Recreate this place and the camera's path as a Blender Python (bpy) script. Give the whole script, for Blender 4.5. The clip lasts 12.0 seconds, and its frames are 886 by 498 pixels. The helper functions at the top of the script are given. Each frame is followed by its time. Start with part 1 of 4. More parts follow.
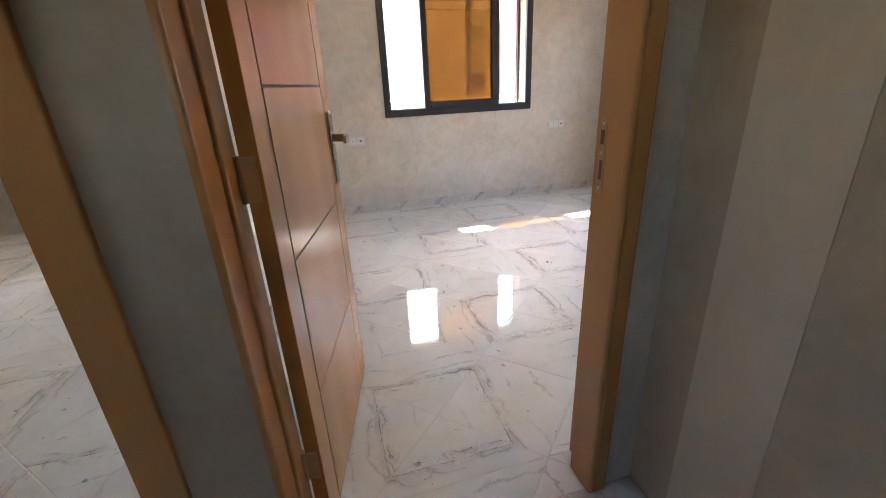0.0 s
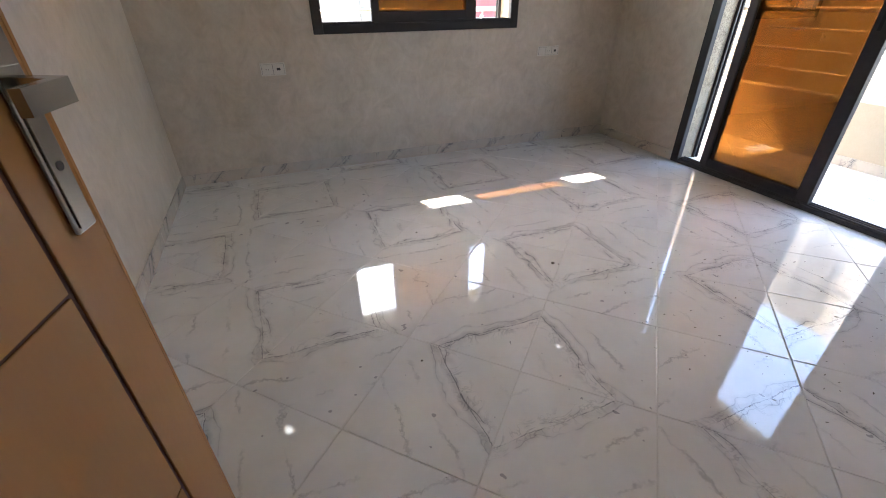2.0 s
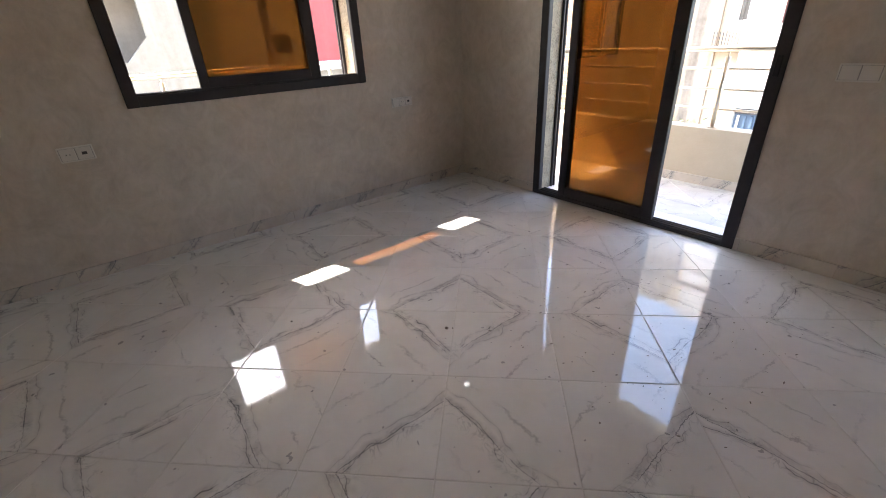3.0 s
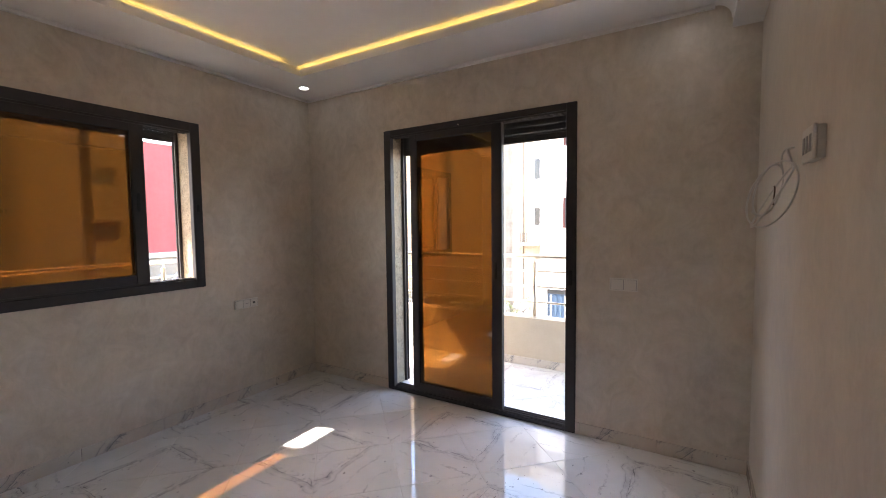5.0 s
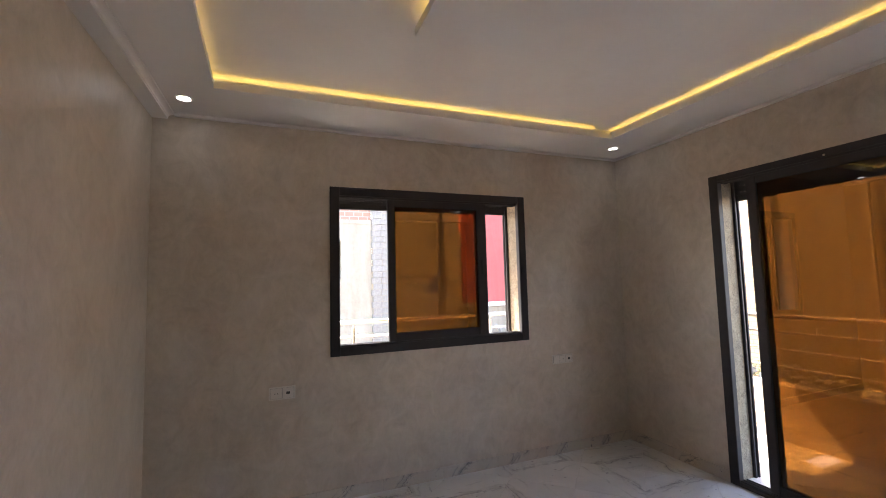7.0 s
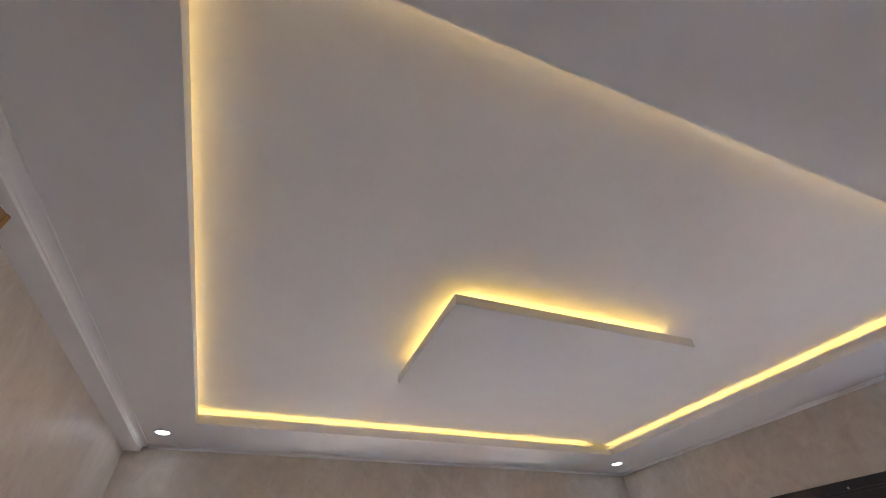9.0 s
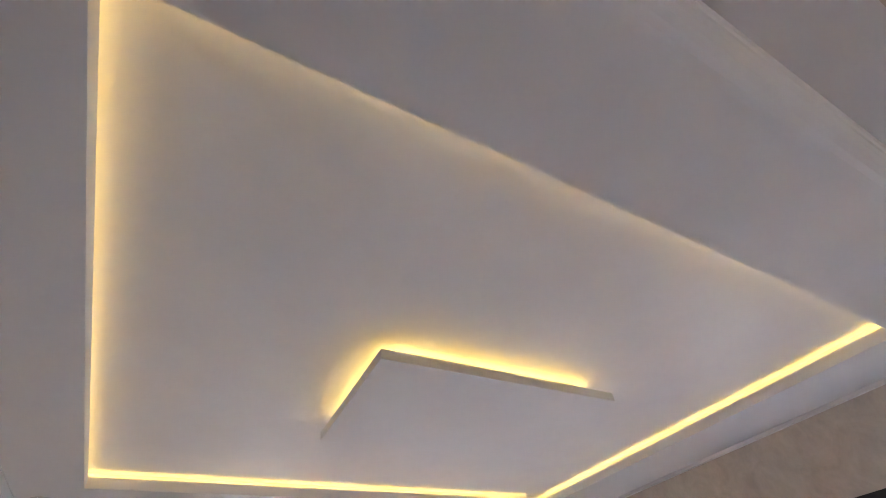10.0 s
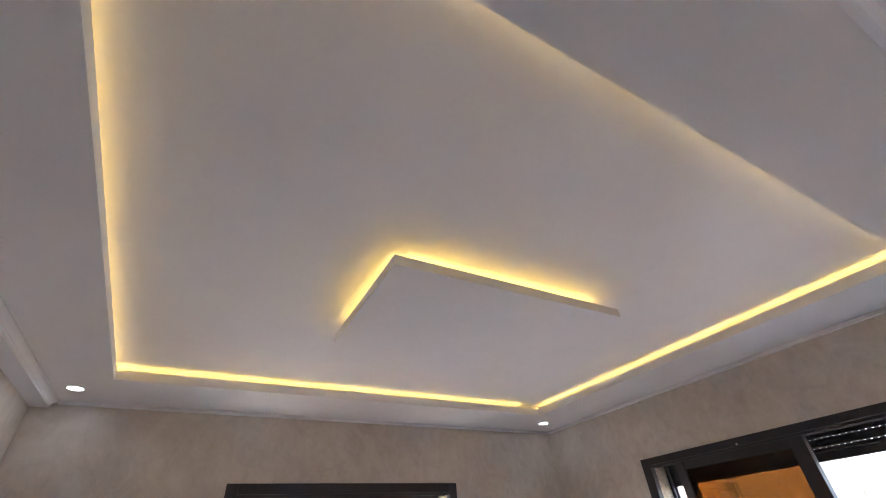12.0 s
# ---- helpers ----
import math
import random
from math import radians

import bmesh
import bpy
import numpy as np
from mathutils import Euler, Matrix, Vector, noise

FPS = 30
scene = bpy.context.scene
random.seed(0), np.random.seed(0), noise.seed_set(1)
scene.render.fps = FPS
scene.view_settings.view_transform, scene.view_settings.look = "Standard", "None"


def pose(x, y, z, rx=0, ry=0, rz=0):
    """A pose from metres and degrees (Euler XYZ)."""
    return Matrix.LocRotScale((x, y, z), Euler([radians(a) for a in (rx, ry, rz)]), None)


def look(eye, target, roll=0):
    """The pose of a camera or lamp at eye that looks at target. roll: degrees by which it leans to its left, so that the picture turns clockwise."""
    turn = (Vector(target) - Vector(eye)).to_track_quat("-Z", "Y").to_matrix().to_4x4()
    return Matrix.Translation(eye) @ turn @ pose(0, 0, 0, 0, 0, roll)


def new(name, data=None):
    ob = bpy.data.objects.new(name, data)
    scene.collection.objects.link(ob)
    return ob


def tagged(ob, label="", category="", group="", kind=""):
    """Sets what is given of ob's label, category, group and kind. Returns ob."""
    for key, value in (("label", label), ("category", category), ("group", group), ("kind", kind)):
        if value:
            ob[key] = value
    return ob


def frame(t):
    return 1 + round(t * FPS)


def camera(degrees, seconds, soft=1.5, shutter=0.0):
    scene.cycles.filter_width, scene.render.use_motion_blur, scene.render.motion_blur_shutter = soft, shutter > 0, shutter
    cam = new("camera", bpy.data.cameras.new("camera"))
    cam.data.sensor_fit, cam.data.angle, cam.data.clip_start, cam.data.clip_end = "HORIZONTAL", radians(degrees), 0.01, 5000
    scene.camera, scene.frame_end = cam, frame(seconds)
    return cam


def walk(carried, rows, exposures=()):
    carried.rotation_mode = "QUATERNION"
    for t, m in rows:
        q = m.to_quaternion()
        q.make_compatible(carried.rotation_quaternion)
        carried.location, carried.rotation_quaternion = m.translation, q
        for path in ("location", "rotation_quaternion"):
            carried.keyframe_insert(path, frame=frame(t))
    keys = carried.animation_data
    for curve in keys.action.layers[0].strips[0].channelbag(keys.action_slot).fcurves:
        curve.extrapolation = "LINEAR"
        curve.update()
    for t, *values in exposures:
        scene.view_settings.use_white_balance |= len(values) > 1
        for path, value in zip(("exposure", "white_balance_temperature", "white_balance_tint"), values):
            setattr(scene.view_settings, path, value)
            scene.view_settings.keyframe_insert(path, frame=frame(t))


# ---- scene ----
cam = camera(93.4, 12.0, soft=1.0)
PATH = [
    (0, (-3.23, -4.353, 1.237), (-2.754, -2.555, 0.503), -2.8),
    (0.5, (-3.19, -4.119, 1.216), (-2.881, -2.406, 0.232), -3.9),
    (1, (-3.122, -3.809, 1.193), (-2.661, -2.158, 0.162), -4.3),
    (1.5, (-3.033, -3.531, 1.174), (-2.64, -1.853, 0.159), -3.9),
    (2, (-2.941, -3.32, 1.15), (-2.328, -1.717, 0.122), -0.6),
    (2.5, (-2.869, -3.175, 1.162), (-2.003, -1.7, 0.126), -1.1),
    (3, (-2.778, -3.131, 1.233), (-1.679, -1.724, 0.331), -2.9),
    (3.5, (-2.701, -3.156, 1.295), (-1.315, -1.868, 0.647), -3.6),
    (3.7, (-2.69, -3.16, 1.322), (-1.213, -1.916, 0.802), -3.9),
    (5.3, (-2.745, -3.1, 1.387), (-1.031, -2.074, 1.283), -0.5),
    (5.5, (-2.746, -3.1, 1.381), (-1.047, -2.049, 1.29), -0.3),
    (6, (-2.819, -3.055, 1.401), (-1.428, -1.618, 1.35), -1.4),
    (6.5, (-2.92, -2.993, 1.4), (-2.045, -1.198, 1.503), -2.4),
    (6.7, (-2.937, -2.983, 1.412), (-2.15, -1.148, 1.523), -2.3),
    (8.3, (-2.896, -3.066, 1.646), (-2.298, -1.331, 2.442), -2.2),
    (8.5, (-2.898, -3.077, 1.665), (-2.293, -1.428, 2.623), -2.3),
    (9, (-2.892, -3.124, 1.714), (-2.298, -1.734, 3.023), -3.0),
    (9.5, (-2.874, -3.17, 1.739), (-2.191, -1.924, 3.146), -5.9),
    (10, (-2.848, -3.19, 1.747), (-2.072, -2.019, 3.171), -8.0),
    (10.5, (-2.845, -3.196, 1.751), (-2.067, -2.059, 3.202), -8.2),
    (11, (-2.851, -3.169, 1.742), (-2.046, -1.98, 3.134), -7.6),
    (11.5, (-2.847, -3.13, 1.719), (-2.024, -1.841, 3.007), -5.7),
    (12, (-2.847, -3.109, 1.712), (-2.007, -1.724, 2.886), -4.7),
]

EXPOSURES = ((0.0, 5.52, 6250, 7), (0.5, 5.83, 6120, 5), (1.0, 5.85, 5930, 4), (1.5, 5.22, 6050, 5), (2.0, 4.47, 6400, 8), (2.5, 4.02, 6600, 10),
             (3.7, 3.88, 6750, 12), (5.5, 4.03, 6700, 13), (6.5, 3.93, 6800, 14), (8.5, 4.17, 6000, 11), (9.0, 4.5, 5850, 13), (10.5, 4.65, 5750, 13), (12.0, 4.54, 5800, 13))
walk(cam, [(t, look(e, a, r)) for t, e, a, r in PATH], EXPOSURES)

# ---- world, sun, exposure ----
SUN_DIR = Vector((0.30, -0.93, -1.06)).normalized()
world = bpy.data.worlds.new("sky_world")
scene.world = world
world.use_nodes = True
wn = world.node_tree
sky = wn.nodes.new("ShaderNodeTexSky")
sky.sky_type = "NISHITA"
sky.sun_disc = False
sky.sun_elevation = radians(47)
sky.sun_rotation = radians(-18)
sky.dust_density = 2.0
sky.ozone_density = 0.8
wn.links.new(sky.outputs[0], wn.nodes["Background"].inputs[0])
wn.nodes["Background"].inputs[1].default_value = 0.15
sun_data = bpy.data.lights.new("sun", "SUN")
sun_data.energy = 2.4
sun_data.angle = radians(0.53)
sun_data.color = (1.0, 0.95, 0.87)
sun = new("sun", sun_data)
sun.matrix_world = Matrix.Translation((-4, 12, 14)) @ SUN_DIR.to_track_quat("-Z", "Y").to_matrix().to_4x4()


# ---- materials ----
def node_mat(name):
    m = bpy.data.materials.new(name)
    m.use_nodes = True
    nt = m.node_tree
    return m, nt, nt.nodes["Principled BSDF"]


def math_node(nt, op, a, b=None, clamp=False):
    n = nt.nodes.new("ShaderNodeMath")
    n.operation = op
    n.use_clamp = clamp
    for i, v in enumerate((a, b)):
        if v is None:
            continue
        if isinstance(v, (int, float)):
            n.inputs[i].default_value = v
        else:
            nt.links.new(v, n.inputs[i])
    return n.outputs[0]


def noise_out(nt, vec, scale, detail=4.0, rough=0.55, dist=0.0, out="Fac"):
    n = nt.nodes.new("ShaderNodeTexNoise")
    n.inputs["Scale"].default_value = scale
    n.inputs["Detail"].default_value = detail
    n.inputs["Roughness"].default_value = rough
    n.inputs["Distortion"].default_value = dist
    if vec is not None:
        nt.links.new(vec, n.inputs["Vector"])
    return n.outputs[out]


def ramp(nt, fac, stops):
    r = nt.nodes.new("ShaderNodeValToRGB")
    els = r.color_ramp.elements
    while len(els) < len(stops):
        els.new(0.5)
    for e, (p, c) in zip(els, stops):
        e.position = p
        e.color = (*c, 1) if len(c) == 3 else c
    nt.links.new(fac, r.inputs[0])
    return r.outputs[0]


def mix_col(nt, fac, a, b, mode="MIX"):
    n = nt.nodes.new("ShaderNodeMix")
    n.data_type = "RGBA"
    n.blend_type = mode
    for sock, v in ((n.inputs[0], fac), (n.inputs[6], a), (n.inputs[7], b)):
        if isinstance(v, (int, float)):
            sock.default_value = v
        elif isinstance(v, tuple):
            sock.default_value = (*v, 1)
        else:
            nt.links.new(v, sock)
    return n.outputs[2]


def bump(nt, bsdf, height, strength, dist=0.01):
    b = nt.nodes.new("ShaderNodeBump")
    b.inputs["Strength"].default_value = strength
    b.inputs["Distance"].default_value = dist
    nt.links.new(height, b.inputs["Height"])
    nt.links.new(b.outputs[0], bsdf.inputs["Normal"])


def coords(nt):
    return nt.nodes.new("ShaderNodeTexCoord").outputs["Object"]


def mapped(nt, vec, scale=(1, 1, 1), loc=(0, 0, 0)):
    mp = nt.nodes.new("ShaderNodeMapping")
    mp.inputs["Scale"].default_value = scale
    mp.inputs["Location"].default_value = loc
    nt.links.new(vec, mp.inputs[0])
    return mp.outputs[0]


def mottled(name, c1, c2, scale, rough, bump_s=0.15, fine=60.0, coarse_amt=0.5, rough_var=0.12, spec=0.5):
    m, nt, b = node_mat(name)
    v = coords(nt)
    n1 = noise_out(nt, v, scale, 5, 0.6, 0.6)
    n2 = noise_out(nt, v, scale * 6, 5, 0.65)
    f = math_node(nt, "ADD", math_node(nt, "MULTIPLY", n1, coarse_amt), math_node(nt, "MULTIPLY", n2, 1 - coarse_amt))
    col = ramp(nt, f, ((0.34, c1), (0.66, c2)))
    nt.links.new(col, b.inputs["Base Color"])
    r = math_node(nt, "ADD", math_node(nt, "MULTIPLY", n2, rough_var * 2), rough - rough_var)
    nt.links.new(r, b.inputs["Roughness"])
    b.inputs["Specular IOR Level"].default_value = spec
    if bump_s:
        bump(nt, b, math_node(nt, "ADD", noise_out(nt, v, fine, 4), math_node(nt, "MULTIPLY", n2, 0.6)), bump_s)
    return m


def tadelakt(name, c1, c2, c3):
    """Burnished lime plaster: cloudy trowel patches, faint streaks, patchy sheen."""
    m, nt, b = node_mat(name)
    v = coords(nt)
    cloud = noise_out(nt, v, 1.3, 4, 0.55, 0.8)
    patch = noise_out(nt, v, 5.5, 6, 0.66, 1.8)
    streak = noise_out(nt, mapped(nt, v, (5, 5, 2.5)), 5.0, 5, 0.7, 1.2)
    f = math_node(nt, "ADD", math_node(nt, "MULTIPLY", cloud, 0.38), math_node(nt, "ADD", math_node(nt, "MULTIPLY", patch, 0.40), math_node(nt, "MULTIPLY", streak, 0.22)))
    blot = ramp(nt, noise_out(nt, mapped(nt, v, (1, 1, 0.7), (4, 8, 3)), 8.0, 2, 0.5, 0.5), ((0.52, (1, 1, 1)), (0.70, (0.955, 0.945, 0.935))))
    nt.links.new(mix_col(nt, 1.0, ramp(nt, f, ((0.30, c1), (0.5, c2), (0.70, c3))), blot, "MULTIPLY"), b.inputs["Base Color"])
    nt.links.new(math_node(nt, "ADD", math_node(nt, "MULTIPLY", patch, 0.36), 0.20), b.inputs["Roughness"])
    b.inputs["Specular IOR Level"].default_value = 0.5
    bump(nt, b, math_node(nt, "ADD", patch, math_node(nt, "MULTIPLY", noise_out(nt, v, 70, 3), 0.12)), 0.24, 0.012)
    return m


def marble(name, lo=(0.70, 0.69, 0.67), hi=(0.80, 0.79, 0.775), gain=1.0):
    """Glazed white marble-look tile; the vein crosses each tile so that four tiles form a diamond."""
    m, nt, b = node_mat(name)
    v = coords(nt)
    rnd = nt.nodes.new("ShaderNodeObjectInfo").outputs["Random"]
    off = nt.nodes.new("ShaderNodeCombineXYZ")
    nt.links.new(math_node(nt, "MULTIPLY", rnd, 37.0), off.inputs[2])
    add = nt.nodes.new("ShaderNodeVectorMath")
    add.operation = "ADD"
    nt.links.new(v, add.inputs[0])
    nt.links.new(off.outputs[0], add.inputs[1])
    p = add.outputs[0]
    sep = nt.nodes.new("ShaderNodeSeparateXYZ")
    nt.links.new(v, sep.inputs[0])
    s = math_node(nt, "ADD", math_node(nt, "ABSOLUTE", sep.outputs[0]), math_node(nt, "ABSOLUTE", sep.outputs[1]))
    big = noise_out(nt, p, 9, 5, 0.65, 0.8)
    fine = noise_out(nt, p, 50, 5, 0.75)
    slow = noise_out(nt, p, 4.5, 3, 0.5, 0.4)
    wob = math_node(nt, "ADD", math_node(nt, "MULTIPLY", math_node(nt, "SUBTRACT", slow, 0.5), 0.06), math_node(nt, "MULTIPLY", math_node(nt, "SUBTRACT", fine, 0.5), 0.026))
    d = math_node(nt, "ADD", s, wob)

    def line(at, centre, width, gain):
        a = math_node(nt, "ABSOLUTE", math_node(nt, "SUBTRACT", at, centre))
        k = math_node(nt, "SUBTRACT", 1.0, math_node(nt, "DIVIDE", a, width), True)
        return math_node(nt, "MULTIPLY", k, gain)

    def ridges(vec, scale, width, dist):
        n = math_node(nt, "ABSOLUTE", math_node(nt, "SUBTRACT", noise_out(nt, vec, scale, 3, 0.55, dist), 0.5))
        return math_node(nt, "SUBTRACT", 1.0, math_node(nt, "DIVIDE", n, width), True)

    breaks = ramp(nt, noise_out(nt, p, 11, 3, 0.6, 0.5), ((0.38, (0.15, 0.15, 0.15)), (0.60, (1, 1, 1))))
    clumps = ramp(nt, noise_out(nt, mapped(nt, p, (1, 1, 1), (7, 1, 2)), 8, 3, 0.6), ((0.44, (0, 0, 0)), (0.60, (1, 1, 1))))
    edge = math_node(nt, "MULTIPLY", math_node(nt, "ADD", line(d, 0.325, 0.0032, 1.0), line(d, 0.338, 0.026, 0.24)), breaks)
    d4 = math_node(nt, "ADD", s, math_node(nt, "MULTIPLY", math_node(nt, "SUBTRACT", slow, 0.5), 0.26))
    inner = math_node(nt, "MULTIPLY", math_node(nt, "ADD", line(d4, 0.30, 0.0036, 0.7), line(d4, 0.30, 0.034, 0.26)), clumps)
    outer = math_node(nt, "MULTIPLY", math_node(nt, "ADD", line(d4, 0.37, 0.004, 0.36), line(d4, 0.37, 0.026, 0.2)), breaks)
    branch = math_node(nt, "MULTIPLY", math_node(nt, "MULTIPLY", line(d, 0.31, 0.075, 1.3), ridges(p, 13, 0.026, 1.2)), 0.26)
    veins = math_node(nt, "ADD", math_node(nt, "ADD", edge, inner), math_node(nt, "ADD", branch, outer))
    d3 = math_node(nt, "ADD", s, math_node(nt, "MULTIPLY", wob, 3.0))
    faint = ramp(nt, noise_out(nt, mapped(nt, p, (1, 1, 1), (3, 5, 1)), 7, 3, 0.6), ((0.45, (0, 0, 0)), (0.62, (1, 1, 1))))
    wisp = math_node(nt, "MULTIPLY", math_node(nt, "ADD", math_node(nt, "ADD", line(d3, 0.50, 0.012, 0.42), line(d3, 0.68, 0.010, 0.42)), line(d3, 0.13, 0.012, 0.22)), faint)
    specks = math_node(nt, "MULTIPLY", math_node(nt, "GREATER_THAN", noise_out(nt, mapped(nt, p, (1, 1, 1), (9, 2, 4)), 26, 2, 0.4), 0.748), 0.5)
    total = math_node(nt, "MULTIPLY", math_node(nt, "ADD", math_node(nt, "ADD", veins, wisp), specks, True), gain, True)
    ground = ramp(nt, noise_out(nt, p, 4, 4, 0.6), ((0.3, lo), (0.7, hi)))
    nt.links.new(mix_col(nt, total, ground, (0.23, 0.23, 0.245)), b.inputs["Base Color"])
    nt.links.new(math_node(nt, "ADD", math_node(nt, "MULTIPLY", noise_out(nt, p, 12, 5, 0.7), 0.06), 0.012), b.inputs["Roughness"])
    b.inputs["Specular IOR Level"].default_value = 0.62
    return m


def varnished_wood(name, dark, mid, light):
    m, nt, b = node_mat(name)
    v = coords(nt)
    g1 = noise_out(nt, mapped(nt, v, (5, 5, 0.35)), 1.5, 0, 0.5)
    g2 = noise_out(nt, mapped(nt, v, (90, 90, 4)), 1.5, 1, 0.5)
    f = math_node(nt, "ADD", math_node(nt, "MULTIPLY", g1, 0.85), math_node(nt, "MULTIPLY", g2, 0.15))
    nt.links.new(ramp(nt, f, ((0.0, dark), (0.5, mid), (1.0, light))), b.inputs["Base Color"])
    nt.links.new(math_node(nt, "ADD", math_node(nt, "MULTIPLY", g1, 0.10), 0.17), b.inputs["Roughness"])
    b.inputs["Specular IOR Level"].default_value = 0.55
    return m


def plain(name, col, rough, metal=0.0, var=0.06, spec=0.5):
    m, nt, b = node_mat(name)
    v = coords(nt)
    n = noise_out(nt, v, 25, 5, 0.6)
    lo = tuple(c * (1 - var) for c in col)
    hi = tuple(min(1, c * (1 + var)) for c in col)
    nt.links.new(ramp(nt, n, ((0.3, lo), (0.7, hi))), b.inputs["Base Color"])
    nt.links.new(math_node(nt, "ADD", math_node(nt, "MULTIPLY", n, 0.16), max(0.0, rough - 0.08)), b.inputs["Roughness"])
    b.inputs["Metallic"].default_value = metal
    b.inputs["Specular IOR Level"].default_value = spec
    return m


def tinted_glass(name, tint, ior):
    m, nt, b = node_mat(name)
    nt.nodes.remove(b)
    tr = nt.nodes.new("ShaderNodeBsdfTransparent")
    tr.inputs[0].default_value = (*tint, 1)
    gl = nt.nodes.new("ShaderNodeBsdfGlossy")
    gl.inputs["Roughness"].default_value = 0.0
    gl.inputs[0].default_value = (0.95, 0.93, 0.9, 1)
    lw = nt.nodes.new("ShaderNodeLayerWeight")
    lw.inputs[0].default_value = 0.5
    r0 = ((ior - 1) / (ior + 1)) ** 2
    f = math_node(nt, "ADD", math_node(nt, "MULTIPLY", math_node(nt, "POWER", lw.outputs["Facing"], 5.0), 1 - r0), r0)
    mx = nt.nodes.new("ShaderNodeMixShader")
    nt.links.new(f, mx.inputs[0])
    nt.links.new(tr.outputs[0], mx.inputs[1])
    nt.links.new(gl.outputs[0], mx.inputs[2])
    nt.links.new(mx.outputs[0], nt.nodes["Material Output"].inputs[0])
    return m


def clear_tint(name, tint):
    m, nt, b = node_mat(name)
    nt.nodes.remove(b)
    tr = nt.nodes.new("ShaderNodeBsdfTransparent")
    tr.inputs[0].default_value = (*tint, 1)
    nt.links.new(tr.outputs[0], nt.nodes["Material Output"].inputs[0])
    return m


def glow(name, col, strength):
    m, nt, b = node_mat(name)
    b.inputs["Base Color"].default_value = (*col, 1)
    b.inputs["Emission Color"].default_value = (*col, 1)
    b.inputs["Emission Strength"].default_value = strength
    return m


def stained_render(name, base, stain, light, scale=0.35):
    """Weathered outdoor render: big stains, drips and grain."""
    m, nt, b = node_mat(name)
    v = coords(nt)
    n1 = noise_out(nt, v, scale, 6, 0.65, 0.8)
    n2 = noise_out(nt, mapped(nt, v, (3, 3, 0.35)), 0.9, 5, 0.65, 0.6)
    n3 = noise_out(nt, v, 7, 5, 0.7)
    f = math_node(nt, "ADD", math_node(nt, "ADD", math_node(nt, "MULTIPLY", n1, 0.45), math_node(nt, "MULTIPLY", n2, 0.35)), math_node(nt, "MULTIPLY", n3, 0.2))
    nt.links.new(ramp(nt, f, ((0.34, stain), (0.5, base), (0.66, light))), b.inputs["Base Color"])
    b.inputs["Roughness"].default_value = 0.9
    bump(nt, b, n3, 0.4, 0.02)
    return m


def far_bricks(name, c1, c2, mortar, horiz="x"):
    m, nt, b = node_mat(name)
    v = coords(nt)
    sep = nt.nodes.new("ShaderNodeSeparateXYZ")
    nt.links.new(v, sep.inputs[0])
    cmb = nt.nodes.new("ShaderNodeCombineXYZ")
    nt.links.new(sep.outputs[0 if horiz == "x" else 1], cmb.inputs[0])
    nt.links.new(sep.outputs[2], cmb.inputs[1])
    br = nt.nodes.new("ShaderNodeTexBrick")
    nt.links.new(cmb.outputs[0], br.inputs["Vector"])
    br.inputs["Color1"].default_value = (*c1, 1)
    br.inputs["Color2"].default_value = (*c2, 1)
    br.inputs["Mortar"].default_value = (*mortar, 1)
    br.inputs["Scale"].default_value = 1.0
    br.inputs["Brick Width"].default_value = 0.30
    br.inputs["Row Height"].default_value = 0.16
    br.inputs["Mortar Size"].default_value = 0.016
    n = noise_out(nt, v, 2.0, 5)
    nt.links.new(mix_col(nt, math_node(nt, "MULTIPLY", n, 0.5), br.outputs[0], mortar), b.inputs["Base Color"])
    b.inputs["Roughness"].default_value = 0.9
    bump(nt, b, math_node(nt, "SUBTRACT", 1.0, br.outputs["Fac"]), 0.6, 0.02)
    return m


M_PLASTER = tadelakt("burnished_plaster", (0.455, 0.388, 0.313), (0.605, 0.53, 0.447), (0.735, 0.657, 0.572))
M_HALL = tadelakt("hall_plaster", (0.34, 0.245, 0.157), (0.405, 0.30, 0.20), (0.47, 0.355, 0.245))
M_BAND = tadelakt("hall_plaster_pale", (0.51, 0.395, 0.275), (0.57, 0.45, 0.32), (0.63, 0.505, 0.365))
M_CEIL = mottled("ceiling_paint", (0.80, 0.785, 0.77), (0.85, 0.835, 0.82), 0.9, 0.55, 0.05, 90)
M_GROUT = plain("grout", (0.66, 0.645, 0.62), 0.8)
M_MARBLE = marble("marble_tile", gain=1.25)
M_SKIRT = marble("beige_marble_skirting", (0.58, 0.52, 0.455), (0.68, 0.62, 0.555), 1.8)
# the room's tile pattern on a darker ground colour
M_BALTILE = marble("greyer_balcony_tile", (0.54, 0.525, 0.50), (0.64, 0.625, 0.60))
M_WOOD = varnished_wood("orange_varnished_wood", (0.41, 0.207, 0.073), (0.475, 0.25, 0.096), (0.54, 0.295, 0.122))
M_FRAMEWOOD = varnished_wood("frame_varnished_wood", (0.34, 0.136, 0.034), (0.445, 0.192, 0.056), (0.55, 0.252, 0.084))
M_GROOVE = plain("groove_stain", (0.11, 0.04, 0.016), 0.6)
M_ALU = plain("charcoal_aluminium", (0.05, 0.044, 0.045), 0.5, 0.0, 0.08, 0.18)
M_SLAT = plain("shutter_slat_dark", (0.03, 0.028, 0.028), 0.45)
M_RUBBER = plain("black_gasket", (0.012, 0.012, 0.012), 0.7)
M_GLASS = tinted_glass("amber_glass", (0.118, 0.052, 0.0125), 1.52)
M_TINT = clear_tint("glass_body", (1.0, 1.0, 1.0))
M_REARPANE = clear_tint("pale_amber_glass", (0.92, 0.86, 0.74))
